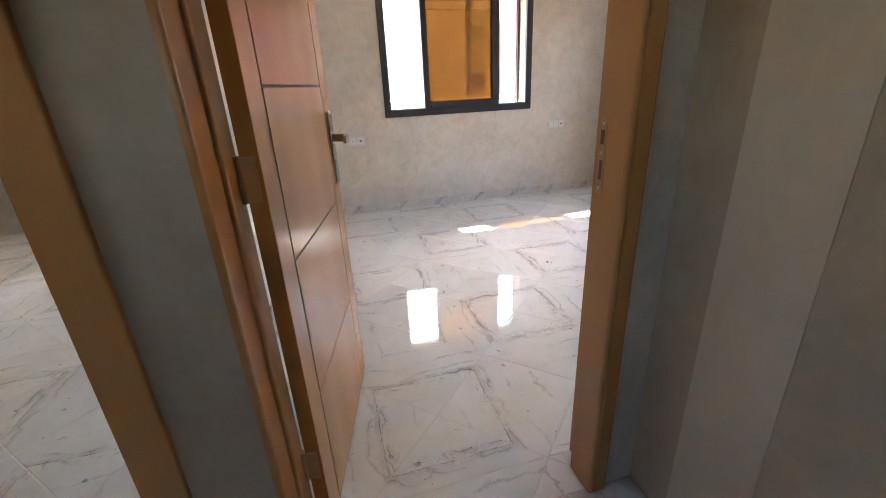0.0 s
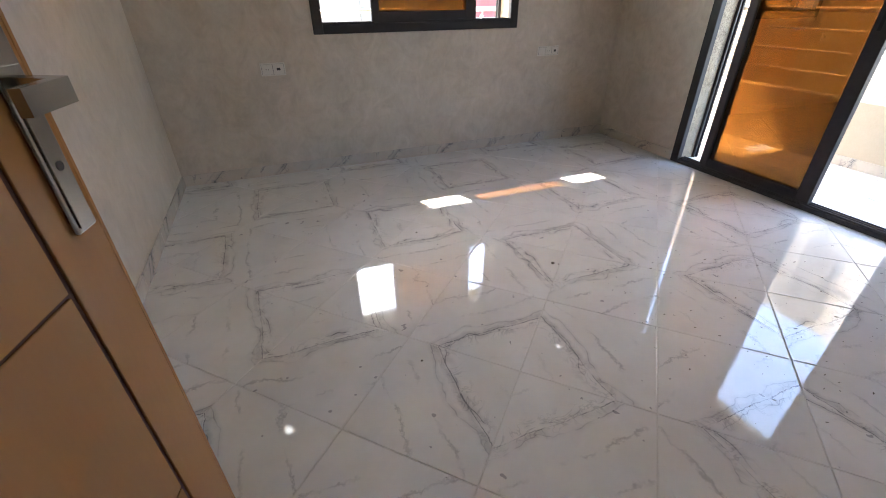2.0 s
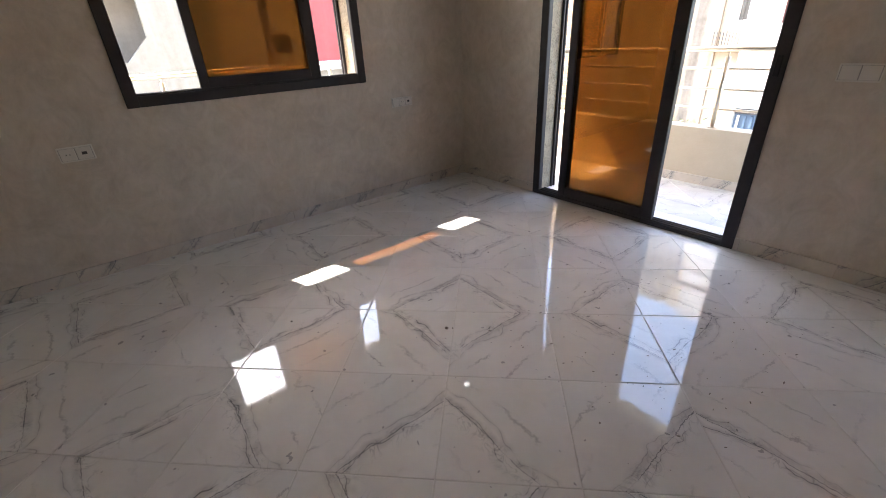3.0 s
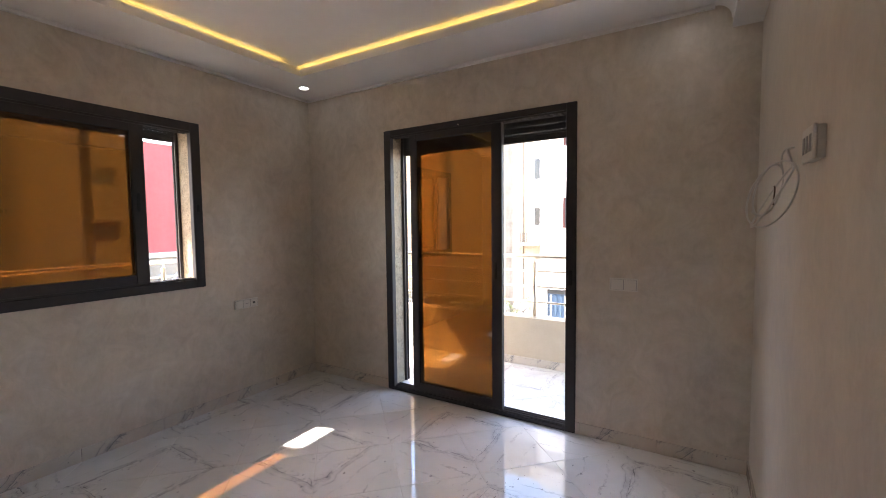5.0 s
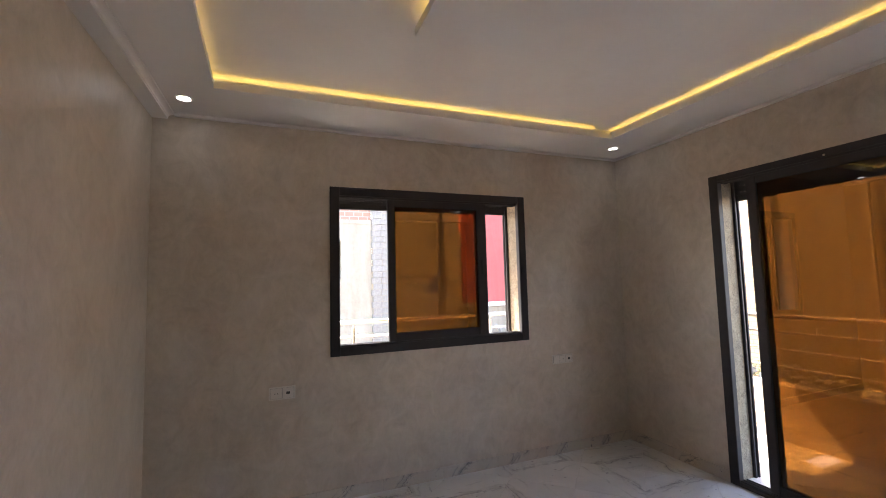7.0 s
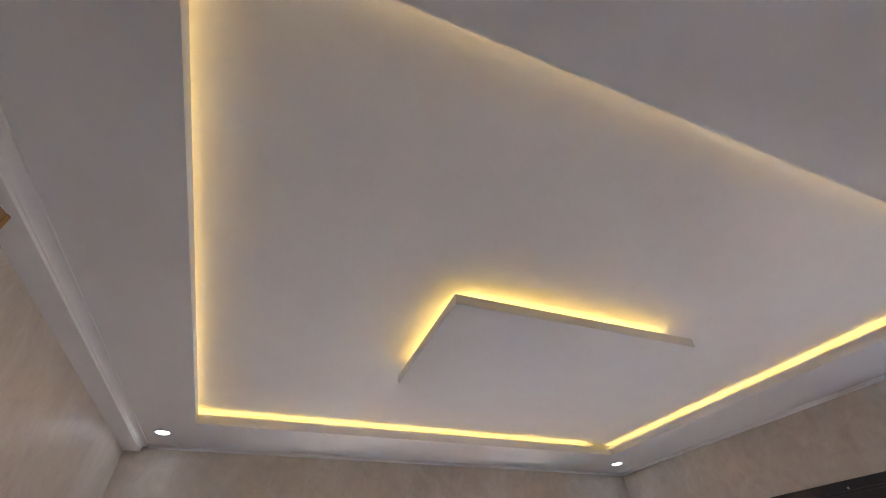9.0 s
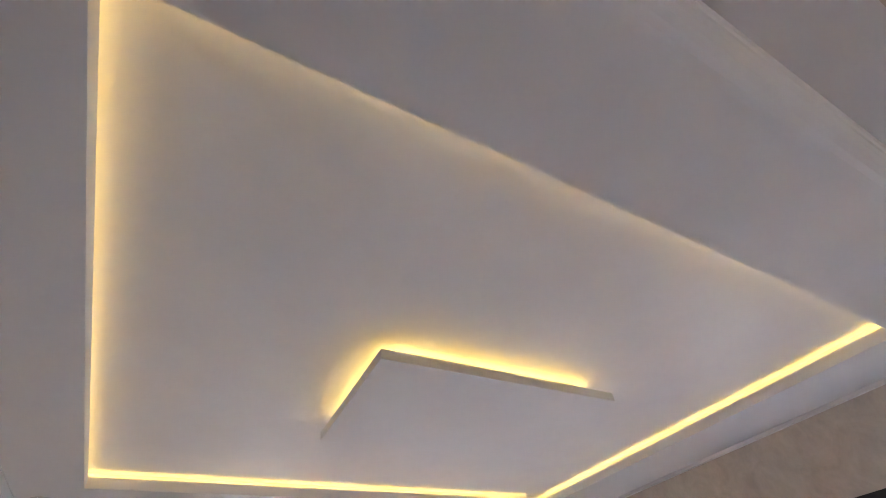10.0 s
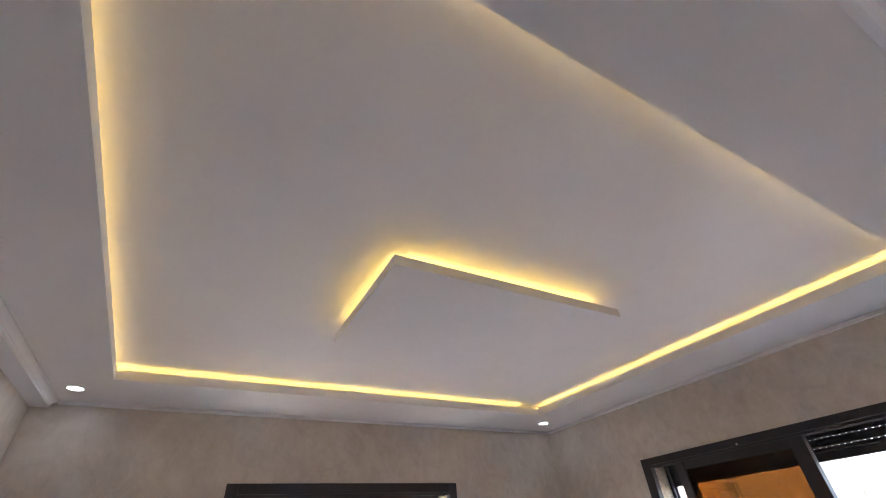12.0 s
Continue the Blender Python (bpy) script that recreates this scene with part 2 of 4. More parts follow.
M_CHROME = plain("brushed_nickel", (0.46, 0.45, 0.43), 0.24, 1.0)
M_BRONZE = plain("bronze_hinge", (0.42, 0.235, 0.10), 0.45, 0.6)
M_STEEL = plain("stainless_steel", (0.54, 0.48, 0.39), 0.32, 1.0)
M_PLASTIC = plain("white_plastic", (0.68, 0.645, 0.59), 0.35, 0.0, 0.02)
M_SOCKET = plain("socket_dark", (0.06, 0.06, 0.06), 0.5)
M_SEAM = plain("grey_plastic_seam", (0.34, 0.325, 0.31), 0.6)
M_WIRE = plain("grey_wire_sheath", (0.64, 0.61, 0.57), 0.45)
M_COPPER = plain("wire_core_dark", (0.10, 0.06, 0.04), 0.5)
M_REVEAL = mottled("speckled_stone_render", (0.13, 0.095, 0.06), (0.48, 0.385, 0.27), 20, 0.85, 0.6, 150, 0.3)
M_PARAPET = mottled("parapet_cream_render", (0.52, 0.44, 0.33), (0.58, 0.50, 0.385), 1.5, 0.85, 0.2, 80)
M_SLABWHITE = mottled("balcony_white_render", (0.62, 0.60, 0.56), (0.70, 0.68, 0.64), 1.2, 0.9, 0.2, 60)
M_CONCRETE = stained_render("raw_concrete_render", (0.295, 0.255, 0.20), (0.225, 0.185, 0.135), (0.345, 0.31, 0.26))
M_PARTY = stained_render("stained_party_wall", (0.24, 0.20, 0.155), (0.13, 0.105, 0.075), (0.31, 0.27, 0.215), 0.5)
# shade inside the loggia and behind windows, put into a darker render colour
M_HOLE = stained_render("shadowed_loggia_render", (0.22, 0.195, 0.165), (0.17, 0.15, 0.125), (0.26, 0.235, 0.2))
M_BRICKA = far_bricks("red_hollow_brick", (0.27, 0.115, 0.075), (0.33, 0.15, 0.10), (0.30, 0.26, 0.22), "x")
M_BRICKB = far_bricks("old_brick_strip", (0.46, 0.33, 0.20), (0.36, 0.24, 0.14), (0.24, 0.17, 0.10), "y")
M_BLOCKWALL = far_bricks("stained_block_wall", (0.50, 0.43, 0.34), (0.44, 0.375, 0.29), (0.36, 0.30, 0.23), "x")
M_BLOCK = mottled("grey_concrete_block", (0.17, 0.155, 0.14), (0.29, 0.27, 0.245), 5, 0.92, 0.5, 40)
M_REDWALL = stained_render("red_painted_render", (0.36, 0.088, 0.083), (0.325, 0.074, 0.07), (0.39, 0.104, 0.098))
M_WHITEWALL = stained_render("white_facade_render", (0.58, 0.55, 0.51), (0.47, 0.435, 0.38), (0.66, 0.635, 0.60))
M_CREAMWALL = stained_render("cream_facade_render", (0.46, 0.38, 0.28), (0.39, 0.31, 0.215), (0.52, 0.44, 0.34))
M_WINGLASS = plain("dark_window_glass", (0.07, 0.07, 0.072), 0.15)
M_BROWNWOOD = plain("brown_shutter_paint", (0.15, 0.042, 0.028), 0.6)
M_BLUE = plain("blue_gate_paint", (0.045, 0.08, 0.125), 0.5)
M_POLE = plain("grey_galvanised_pole", (0.16, 0.155, 0.15), 0.5, 0.2)
M_IRON = plain("dark_iron", (0.04, 0.038, 0.036), 0.55)
M_GROUND = stained_render("dusty_ground", (0.25, 0.21, 0.165), (0.19, 0.155, 0.12), (0.31, 0.27, 0.22), 0.2)
M_RUBBLE = mottled("rubble_stone", (0.22, 0.20, 0.18), (0.42, 0.39, 0.355), 3, 0.95, 0.4, 30)
M_CHIP = plain("debris_chip_grey", (0.12, 0.105, 0.09), 0.85, 0.0, 0.3)
M_LEAF = plain("dry_green_leaf", (0.075, 0.09, 0.03), 0.6, 0.0, 0.4)
M_LED = glow("warm_led_strip", (1.0, 0.68, 0.18), 0.35)
M_SPOT = glow("cool_downlight_lens", (0.95, 0.97, 1.0), 1.3)


# ---- building helpers ----
def thing(name, label="", category="", group="", kind="", at=None):
    ob = new(name)
    ob.empty_display_size = 0.1
    if at is not None:
        ob.matrix_world = at
    return tagged(ob, label, category, group, kind)


def part(name, bm, material, parent=None, label="", smooth=False):
    me = bpy.data.meshes.new(name)
    bmesh.ops.recalc_face_normals(bm, faces=bm.faces)
    bm.to_mesh(me)
    bm.free()
    me.materials.append(material)
    if smooth:
        for poly in me.polygons:
            poly.use_smooth = True
    ob = new(name, me)
    if parent is not None:
        ob.parent = parent
    if label:
        ob["label"] = label
    return ob


def box(x0, x1, y0, y1, z0, z1, bevel=0.0, bm=None):
    """A box in bm (or a new bmesh), its edges rounded by bevel."""
    own = bmesh.new()
    bmesh.ops.create_cube(own, size=1.0)
    for v in own.verts:
        v.co = Vector(((x0 + x1) / 2 + v.co.x * (x1 - x0), (y0 + y1) / 2 + v.co.y * (y1 - y0), (z0 + z1) / 2 + v.co.z * (z1 - z0)))
    if bevel:
        bmesh.ops.bevel(own, geom=own.edges[:], offset=bevel, segments=2, affect="EDGES", profile=0.5)
    if bm is None:
        return own
    tmp = bpy.data.meshes.new("tmp")
    own.to_mesh(tmp)
    own.free()
    bm.from_mesh(tmp)
    bpy.data.meshes.remove(tmp)
    return bm


def rod(p, q, r, seg=12, bm=None, r2=None):
    p, q = Vector(p), Vector(q)
    bm = bm or bmesh.new()
    m = Matrix.Translation((p + q) / 2) @ (q - p).to_track_quat("Z", "Y").to_matrix().to_4x4()
    bmesh.ops.create_cone(bm, cap_ends=True, segments=seg, radius1=r, radius2=r if r2 is None else r2, depth=(q - p).length, matrix=m)
    return bm


def pierced(axis, a0, a1, u0, u1, z0, z1, holes):
    """A slab across axis 'x' or 'y' from a0 to a1, spanning u and z, with rectangular holes (u0, u1, z0, z1) right through."""
    us = sorted({u0, u1, *[min(max(h[i], u0), u1) for h in holes for i in (0, 1)]})
    zs = sorted({z0, z1, *[min(max(h[i], z0), z1) for h in holes for i in (2, 3)]})

    def solid(i, j):
        if i < 0 or j < 0 or i >= len(us) - 1 or j >= len(zs) - 1:
            return False
        cu, cz = (us[i] + us[i + 1]) / 2, (zs[j] + zs[j + 1]) / 2
        return not any(h[0] < cu < h[1] and h[2] < cz < h[3] for h in holes)

    bm = bmesh.new()
    cache = {}

    def vert(a, u, z):
        key = (a, u, z)
        if key not in cache:
            cache[key] = bm.verts.new((a, u, z) if axis == "x" else (u, a, z))
        return cache[key]

    for i in range(len(us) - 1):
        for j in range(len(zs) - 1):
            if not solid(i, j):
                continue
            ua, ub, za, zb = us[i], us[i + 1], zs[j], zs[j + 1]
            for a in (a0, a1):
                bm.faces.new([vert(a, ua, za), vert(a, ub, za), vert(a, ub, zb), vert(a, ua, zb)])
            for di, dj, e in ((-1, 0, ((ua, za), (ua, zb))), (1, 0, ((ub, za), (ub, zb))), (0, -1, ((ua, za), (ub, za))), (0, 1, ((ua, zb), (ub, zb)))):
                if not solid(i + di, j + dj):
                    (p, q), (r, s) = e
                    bm.faces.new([vert(a0, p, q), vert(a0, r, s), vert(a1, r, s), vert(a1, p, q)])
    return bm


def setting(name, bm, material, label, category):
    return tagged(part(name, bm, material), label, category, kind="structure")


# ---- room shell ----
XL, YF, ZS, ZR = -3.67, -3.38, 2.54, 2.622
WIN = (-2.605, -1.022, 0.947, 2.13)
BD = (-2.452, -0.898, 0.0, 2.15)
DOOR = (-3.476, -2.513, 0.0, 2.10)

setting("wall_north", pierced("y", 0.0, 0.25, XL, 0.25, -0.25, 2.85, [WIN]), M_PLASTER, "beige burnished plaster wall with a sliding window", "wall")
setting("wall_east", pierced("x", 0.0, 0.25, YF - 0.17, 0.0, -0.25, 2.85, [(BD[0], BD[1], -0.02, BD[3])]), M_PLASTER, "beige burnished plaster wall with a sliding balcony door", "wall")
setting("wall_west", box(XL - 0.12, XL, YF, 0.25, -0.25, 2.85), M_PLASTER, "beige burnished plaster side wall of the room", "wall")
setting("wall_south", pierced("y", -3.53, YF, XL, 0.0, -0.25, 2.85, [(DOOR[0], DOOR[1], -0.02, DOOR[3])]), M_PLASTER, "beige burnished plaster wall with the room door", "wall")

# ceiling: dropped soffit ring, raised middle, side walls of the light cove
O = (-3.272, -0.472, -2.85, -0.462)
COVE = ((-3.272, -0.462), (-0.472, -0.462), (-0.445, -2.822), (-3.19, -2.856))


def prism(poly, z0, z1, bm=None):
    bm = bm or bmesh.new()
    lo = [bm.verts.new((x, y, z0)) for x, y in poly]
    hi = [bm.verts.new((x, y, z1)) for x, y in poly]
    bm.faces.new(lo), bm.faces.new(hi)
    n = len(poly)
    for i in range(n):
        bm.faces.new((lo[i], lo[(i + 1) % n], hi[(i + 1) % n], hi[i]))
    return bm


def ring_poly(out, k):
    """The side k of a frame between the cove's edge and the outline out."""
    return (COVE[k], COVE[(k + 1) % 4], out[(k + 1) % 4], out[k])


LIP = ZS + 0.040
cb = bmesh.new()
ROOM = ((XL, 0.0), (0.0, 0.0), (0.0, YF), (XL, YF))
for k in range(4):
    prism(ring_poly(ROOM, k), ZS, LIP, cb)
gx = 0.10
GN = 0.044  # depth of the cove on the two sides where its back shows
box(O[0] - gx, O[1] + 0.12, O[2] - gx, O[3] + 0.09, ZR, ZR + 0.06, 0, cb)
box(O[0] - gx - 0.02, O[0] - gx, O[2] - gx - 0.02, O[3] + GN, LIP, ZR + 0.06, 0, cb)
box(O[0] - gx, O[1] + 0.12, O[2] - gx - 0.02, O[2] - gx, LIP, ZR + 0.06, 0, cb)
box(O[0] - gx - 0.02, O[1] + 0.12, O[3] + GN, O[3] + GN + 0.02, LIP, ZR, 0, cb)
prism(((COVE[1][0] + GN, COVE[1][1] + GN), (COVE[1][0] + GN + 0.02, COVE[1][1] + GN), (COVE[2][0] + GN + 0.02, O[2] - gx), (COVE[2][0] + GN, O[2] - gx)), LIP, ZR, cb)
setting("ceiling", cb, M_CEIL, "white plasterboard ceiling with a recessed light cove", "ceiling")
setting("ceiling_slab", box(XL - 0.12, 0.25, YF - 0.17, 0.25, 2.851, 3.05), M_SLABWHITE, "concrete slab above the false ceiling", "ceiling")
def swept(profile, axis, a0, a1):
    """A closed profile (across, z) swept along an axis."""
    bm = bmesh.new()
    ends = [[bm.verts.new((u, a, z) if axis == "y" else (a, u, z)) for u, z in profile] for a in (a0, a1)]
    bm.faces.new(ends[0]), bm.faces.new(ends[1])
    n = len(profile)
    for i in range(n):
        bm.faces.new((ends[0][i], ends[0][(i + 1) % n], ends[1][(i + 1) % n], ends[1][i]))
    return bm


def cove(u0, z0, u1, z1, steps=6):
    """Points of a hollow quarter curve from (u0, z0) to (u1, z1)."""
    return [(u1 + (u0 - u1) * math.cos(k * math.pi / 2 / steps), z0 + (z1 - z0) * math.sin(k * math.pi / 2 / steps)) for k in range(steps + 1)]


ZT = ZS - 0.001
W0 = XL + 0.085
setting("trim_west", swept([(XL, ZT), (XL, ZS - 0.037), (W0, ZS - 0.037), (W0, ZS - 0.026)] + cove(W0 + 0.004, ZS - 0.023, XL + 0.120, ZS - 0.008) + [(XL + 0.120, ZT)], "y", YF, 0.0),
        M_CEIL, "white coved plaster cornice along the wall", "cornice")
S0 = -3.250
setting("trim_south", swept([(YF, ZT), (YF, ZS - 0.135), (S0, ZS - 0.135), (S0, ZS - 0.084)] + cove(S0 + 0.004, ZS - 0.078, -3.172, ZS - 0.003) + [(-3.172, ZT)], "x", XL + 0.121, 0.0),
        M_CEIL, "white boxed plaster beam with a coved top along the door wall", "beam")
bead = bmesh.new()
box(XL + 0.121, -0.026, -0.024, 0.0, ZS - 0.020, ZS - 0.001, 0.002, bead)
box(-0.0255, 0.0, YF + 0.209, 0.0, ZS - 0.020, ZS - 0.001, 0.002, bead)
setting("trim_bead", bead, M_CEIL, "thin white bead where walls meet the ceiling", "trim")
# LED strips lying on the lip inside the cove
def led_run(p, q, z, w=0.009, parent=None):
    p, q = Vector((*p, z)), Vector((*q, z))
    bm = bmesh.new()
    d = (q - p).normalized()
    n = Vector((-d.y, d.x, 0)) * 0.003
    prism([tuple((p + n)[:2]), tuple((q + n)[:2]), tuple((q - n)[:2]), tuple((p - n)[:2])], z - w / 2, z + w / 2, bm)
    return part("led_strip", bm, M_LED, parent)


LZ = LIP + 0.012
CV = [Vector((*c, 0)) for c in COVE]
OFF, OFN = 0.075, 0.010
LED_LABEL = ("warm yellow LED strip hidden in the ceiling cove", "led strip", "cove LED strips")
for p, q in (((CV[2].x + 0.03, CV[2].y - OFF), (CV[3].x - OFF, CV[3].y - OFF)), ((CV[3].x - OFF, CV[3].y - OFF), (CV[0].x - OFF, CV[0].y + 0.03))):
    tagged(led_run(p, q, LZ), *LED_LABEL)
# on the window sides the tape is stuck to a thin upstand behind the lip and shines at the back of the cove
for p, q, d in (((CV[0].x - 0.03, CV[0].y + OFN), (-0.62, CV[1].y + OFN), Vector((0, 1, 0))), ((CV[1].x + OFN, CV[1].y + 0.03), (CV[2].x + OFN, CV[2].y - OFF), Vector((1, 0, 0)))):
    strip = tagged(led_run(p, q, LIP + 0.0065), *LED_LABEL)
    a, c = Vector((*p, 0)), Vector((*q, 0))
    part("upstand", prism([tuple((v + d * k)[:2]) for v, k in ((a, -0.0034), (c, -0.0034), (c, -0.0066), (a, -0.0066))], LIP, LIP + 0.0125), M_CEIL, strip, "thin white upstand")

# hanging centre panel with its own LED strips
PX, PY, PZ = (-2.388, -1.296), (-2.030, -1.335), (2.508, 2.548)
panel = thing("ceiling_panel", "white floating plasterboard panel with a warm glow behind", "ceiling panel", at=pose(0, 0, 0))
part("board", box(*PX, *PY, *PZ, 0.002), M_CEIL, panel)
IN = 0.10
part("core", box(PX[0] + IN, PX[1] - IN, PY[0] + IN, PY[1] - IN, PZ[1] - 0.002, ZR + 0.001), M_CEIL, panel)
for p, q in (((PX[0] + IN - 0.012, PY[0] + IN - 0.012), (PX[1] - 0.03, PY[0] + IN - 0.012)), ((PX[0] + IN - 0.03, PY[0] + IN - 0.004), (PX[0] + IN - 0.03, PY[1] - 0.01))):
    led_run(p, q, ZR - 0.022, 0.009 if p[1] == q[1] else 0.018, panel)["label"] = "warm yellow LED strip"


def downlight(x, y):
    t = thing("downlight", "small round recessed downlight with a white rim, lit", "downlight", "ceiling downlights", at=pose(x, y, ZS))
    bm = bmesh.new()
    seg = 28
    prof = ((0.046, 0.0), (0.045, -0.004), (0.038, -0.006), (0.034, -0.001))
    rings = [[bm.verts.new((r * math.cos(2 * math.pi * k / seg), r * math.sin(2 * math.pi * k / seg), z)) for k in range(seg)] for r, z in prof]
    for ra, rb in zip(rings, rings[1:]):
        for k in range(seg):
            bm.faces.new((ra[k], ra[(k + 1) % seg], rb[(k + 1) % seg], rb[k]))
    part("rim", bm, M_PLASTIC, t, smooth=True)
    bm = bmesh.new()
    bmesh.ops.create_cone(bm, cap_ends=True, segments=seg, radius1=0.0338, radius2=0.0338, depth=0.003, matrix=Matrix.Translation((0, 0, -0.0026)))
    part("lens", bm, M_SPOT, t, "glowing white lens")


for x, y in ((-3.45, -0.272), (-0.279, -0.272), (-0.279, -3.03), (-3.45, -3.03)):
    downlight(x, y)


# ---- sliding window and balcony door ----
def sliding_unit(name, label, category, at, w, h, sashes, low, head):
    """Local x along the wall, y outwards. sashes: (start, end, track y). low: height of the bottom member."""
    t = thing(name, label, category, kind="structure", at=at)
    b = 0.066
    bars = (("jamb", box(0, b, -0.014, 0.030, 0, h, 0.004)), ("jamb", box(w - b, w, -0.014, 0.030, 0, h, 0.004)),
            ("head", box(b, w - b, -0.013, 0.064, h - head, h, 0.004)), ("sill_track", box(b, w - b, -0.013, 0.064, 0, low, 0.004)))
    for n, bm in bars:
        part(n, bm, M_ALU, t)
    for y in (0.0, 0.029, 0.058):
        part("track_rail", box(b, w - b, y - 0.003, y + 0.003, low - 0.001, low + 0.012), M_ALU, t)
        part("track_rail", box(b, w - b, y - 0.003, y + 0.003, h - head - 0.014, h - head + 0.001), M_ALU, t)
    for x0, x1, y0, sl, sr in sashes:
        z0, z1 = low + 0.004, h - head - 0.004
        sash = part("sash", box(x0, x0 + sl, y0, y0 + 0.025, z0, z1, 0.003), M_ALU, t)
        part("stile", box(x1 - sr, x1, y0, y0 + 0.025, z0, z1, 0.003), M_ALU, sash)
        part("rail", box(x0 + sl, x1 - sr, y0 + 0.002, y0 + 0.023, z0, z0 + 0.062, 0.003), M_ALU, sash)
        part("rail", box(x0 + sl, x1 - sr, y0 + 0.002, y0 + 0.023, z1 - 0.055, z1, 0.003), M_ALU, sash)
        bead = 0.006
        gk = bmesh.new()
        gx0, gx1, gz0, gz1 = x0 + sl, x1 - sr, z0 + 0.062, z1 - 0.055
        for bx in ((gx0, gx0 + bead, gz0, gz1), (gx1 - bead, gx1, gz0, gz1), (gx0 + bead, gx1 - bead, gz0, gz0 + bead), (gx0 + bead, gx1 - bead, gz1 - bead, gz1)):
            box(bx[0], bx[1], y0 + 0.006, y0 + 0.019, bx[2], bx[3], 0, gk)
        part("gasket", gk, M_RUBBER, sash)
        bm = box(gx0 + 0.003, gx1 - 0.003, y0 + 0.010, y0 + 0.016, gz0 + 0.003, gz1 - 0.003)
        front = y0 < 0.02
        pane = part("pane", bm, M_TINT if front else M_REARPANE, sash, "amber tinted glass pane")
        if front:  # the film-tinted, reflecting skin is on the room side
            pane.data.materials.append(M_GLASS)
            for poly in pane.data.polygons:
                if poly.normal.y < -0.9:
                    poly.material_index = 1
        part("latch", box(x1 - sr + 0.02, x1 - sr + 0.038, y0 - 0.006, y0 + 0.001, h * 0.46, h * 0.46 + 0.12, 0.003), M_RUBBER, sash, "black flush latch")
    return t


w1 = sliding_unit("window_1", "charcoal aluminium sliding window with amber panes, slid to the middle", "window", pose(WIN[0], 0, WIN[2]),
                  WIN[1] - WIN[0], WIN[3] - WIN[2], ((0.415, 1.225, 0.002, 0.052, 0.075), (0.425, 1.222, 0.031, 0.05, 0.075)), 0.06, 0.06)
d2 = sliding_unit("door_2", "charcoal aluminium sliding balcony door with amber panes, half open", "balcony door", pose(0, BD[1], BD[2], 0, 0, -90),
                  BD[1] - BD[0], BD[3] - BD[2], ((0.250, 1.035, 0.002, 0.057, 0.075), (0.262, 1.030, 0.031, 0.057, 0.075)), 0.03, 0.045)
part("catch", box(WIN[1] - WIN[0] - 0.045, WIN[1] - WIN[0] - 0.025, -0.022, -0.014, 0.55, 0.60, 0.003), M_RUBBER, w1)
part("catch", box(BD[1] - BD[0] - 0.045, BD[1] - BD[0] - 0.02, -0.024, -0.014, 0.98, 1.08, 0.003), M_RUBBER, d2)
part("screw", rod((0.70, -0.016, 2.115), (0.70, -0.012, 2.115), 0.006), M_STEEL, d2)


def shutter(name, at, w, top, low):
    """Rolled-up shutter: the lowest slats with their light slots, and the guide rails."""
    t = thing(name, "dark rolled-up roller shutter with slotted slats behind the frame", "roller shutter", "roller shutters", at=at)
    z = low
    while z < top:
        slots = [(x, x + 0.010, z + 0.018, z + 0.0208) for x in np.arange(0.04, w - 0.05, 0.03)]
        part("slat", pierced("y", 0.0, 0.010, 0.0, w, z, z + 0.046, slots) if z > low + 0.01 else box(0.0, w, -0.002, 0.012, z, z + 0.046, 0.003), M_SLAT, t)
        z += 0.046
    return t


shutter("roller_shutter", pose(WIN[0] + 0.05, 0.215, 0), WIN[1] - WIN[0] - 0.10, 2.13, 2.01)
shutter("roller_shutter", pose(0.215, BD[1] - 0.03, 0, 0, 0, -90), BD[1] - BD[0] - 0.06, 2.15, 1.975)
for nm, at, w, z0, z1 in (("window_reveal", pose(WIN[0], 0, 0), WIN[1] - WIN[0], WIN[2], WIN[3]), ("door_reveal", pose(0, BD[1], 0, 0, 0, -90), BD[1] - BD[0], 0.0, BD[3])):
    ck = 0.045 if nm == "window_reveal" else 0.02
    t = thing(nm, "speckled stone-render outer reveal with dark shutter guides", "reveal", kind="structure", at=at)
    for x0, x1, gx in ((0.0, ck, ck), (w - ck, w, w - ck - 0.022)):
        part("reveal_cheek", box(x0, x1, 0.0305, 0.256, z0 + 0.002, z1 - 0.002), M_REVEAL, t)
        g = bmesh.new()
        box(gx, gx + 0.022, 0.196, 0.210, z0 + 0.003, z1 - 0.003, 0.001, g)
        box(gx, gx + 0.022, 0.230, 0.244, z0 + 0.003, z1 - 0.003, 0.001, g)
        part("guide_rail", g, M_ALU, t)
setting("window_sill", box(WIN[0] + 0.022, WIN[1] - 0.022, 0.067, 0.29, WIN[2] - 0.02, WIN[2] + 0.02, 0.004), M_SLABWHITE, "pale stone outer window sill", "window sill")
setting("door_sill", box(0.067, 0.27, BD[0] + 0.022, BD[1] - 0.022, -0.03, 0.006, 0.003), M_MARBLE, "white marble threshold of the balcony door", "threshold")


# ---- room door and its frame ----
frame_t = thing("door_frame", "orange varnished wooden door frame with moulded casing", "door frame", kind="structure", at=pose(-2.975, -3.46, 0))


def upright(name, foot, label=""):
    """A post of the frame: its outline on the floor, drawn up to the head."""
    return part(name, prism([(x + 2.975, y + 3.46) for x, y in foot], 0.0, 2.10), M_FRAMEWOOD, frame_t, label)


def rounded(cx, cy, r, a0, a1, n=5):
    return [(cx + r * math.cos(radians(a0 + (a1 - a0) * k / n)), cy + r * math.sin(radians(a0 + (a1 - a0) * k / n))) for k in range(n + 1)]


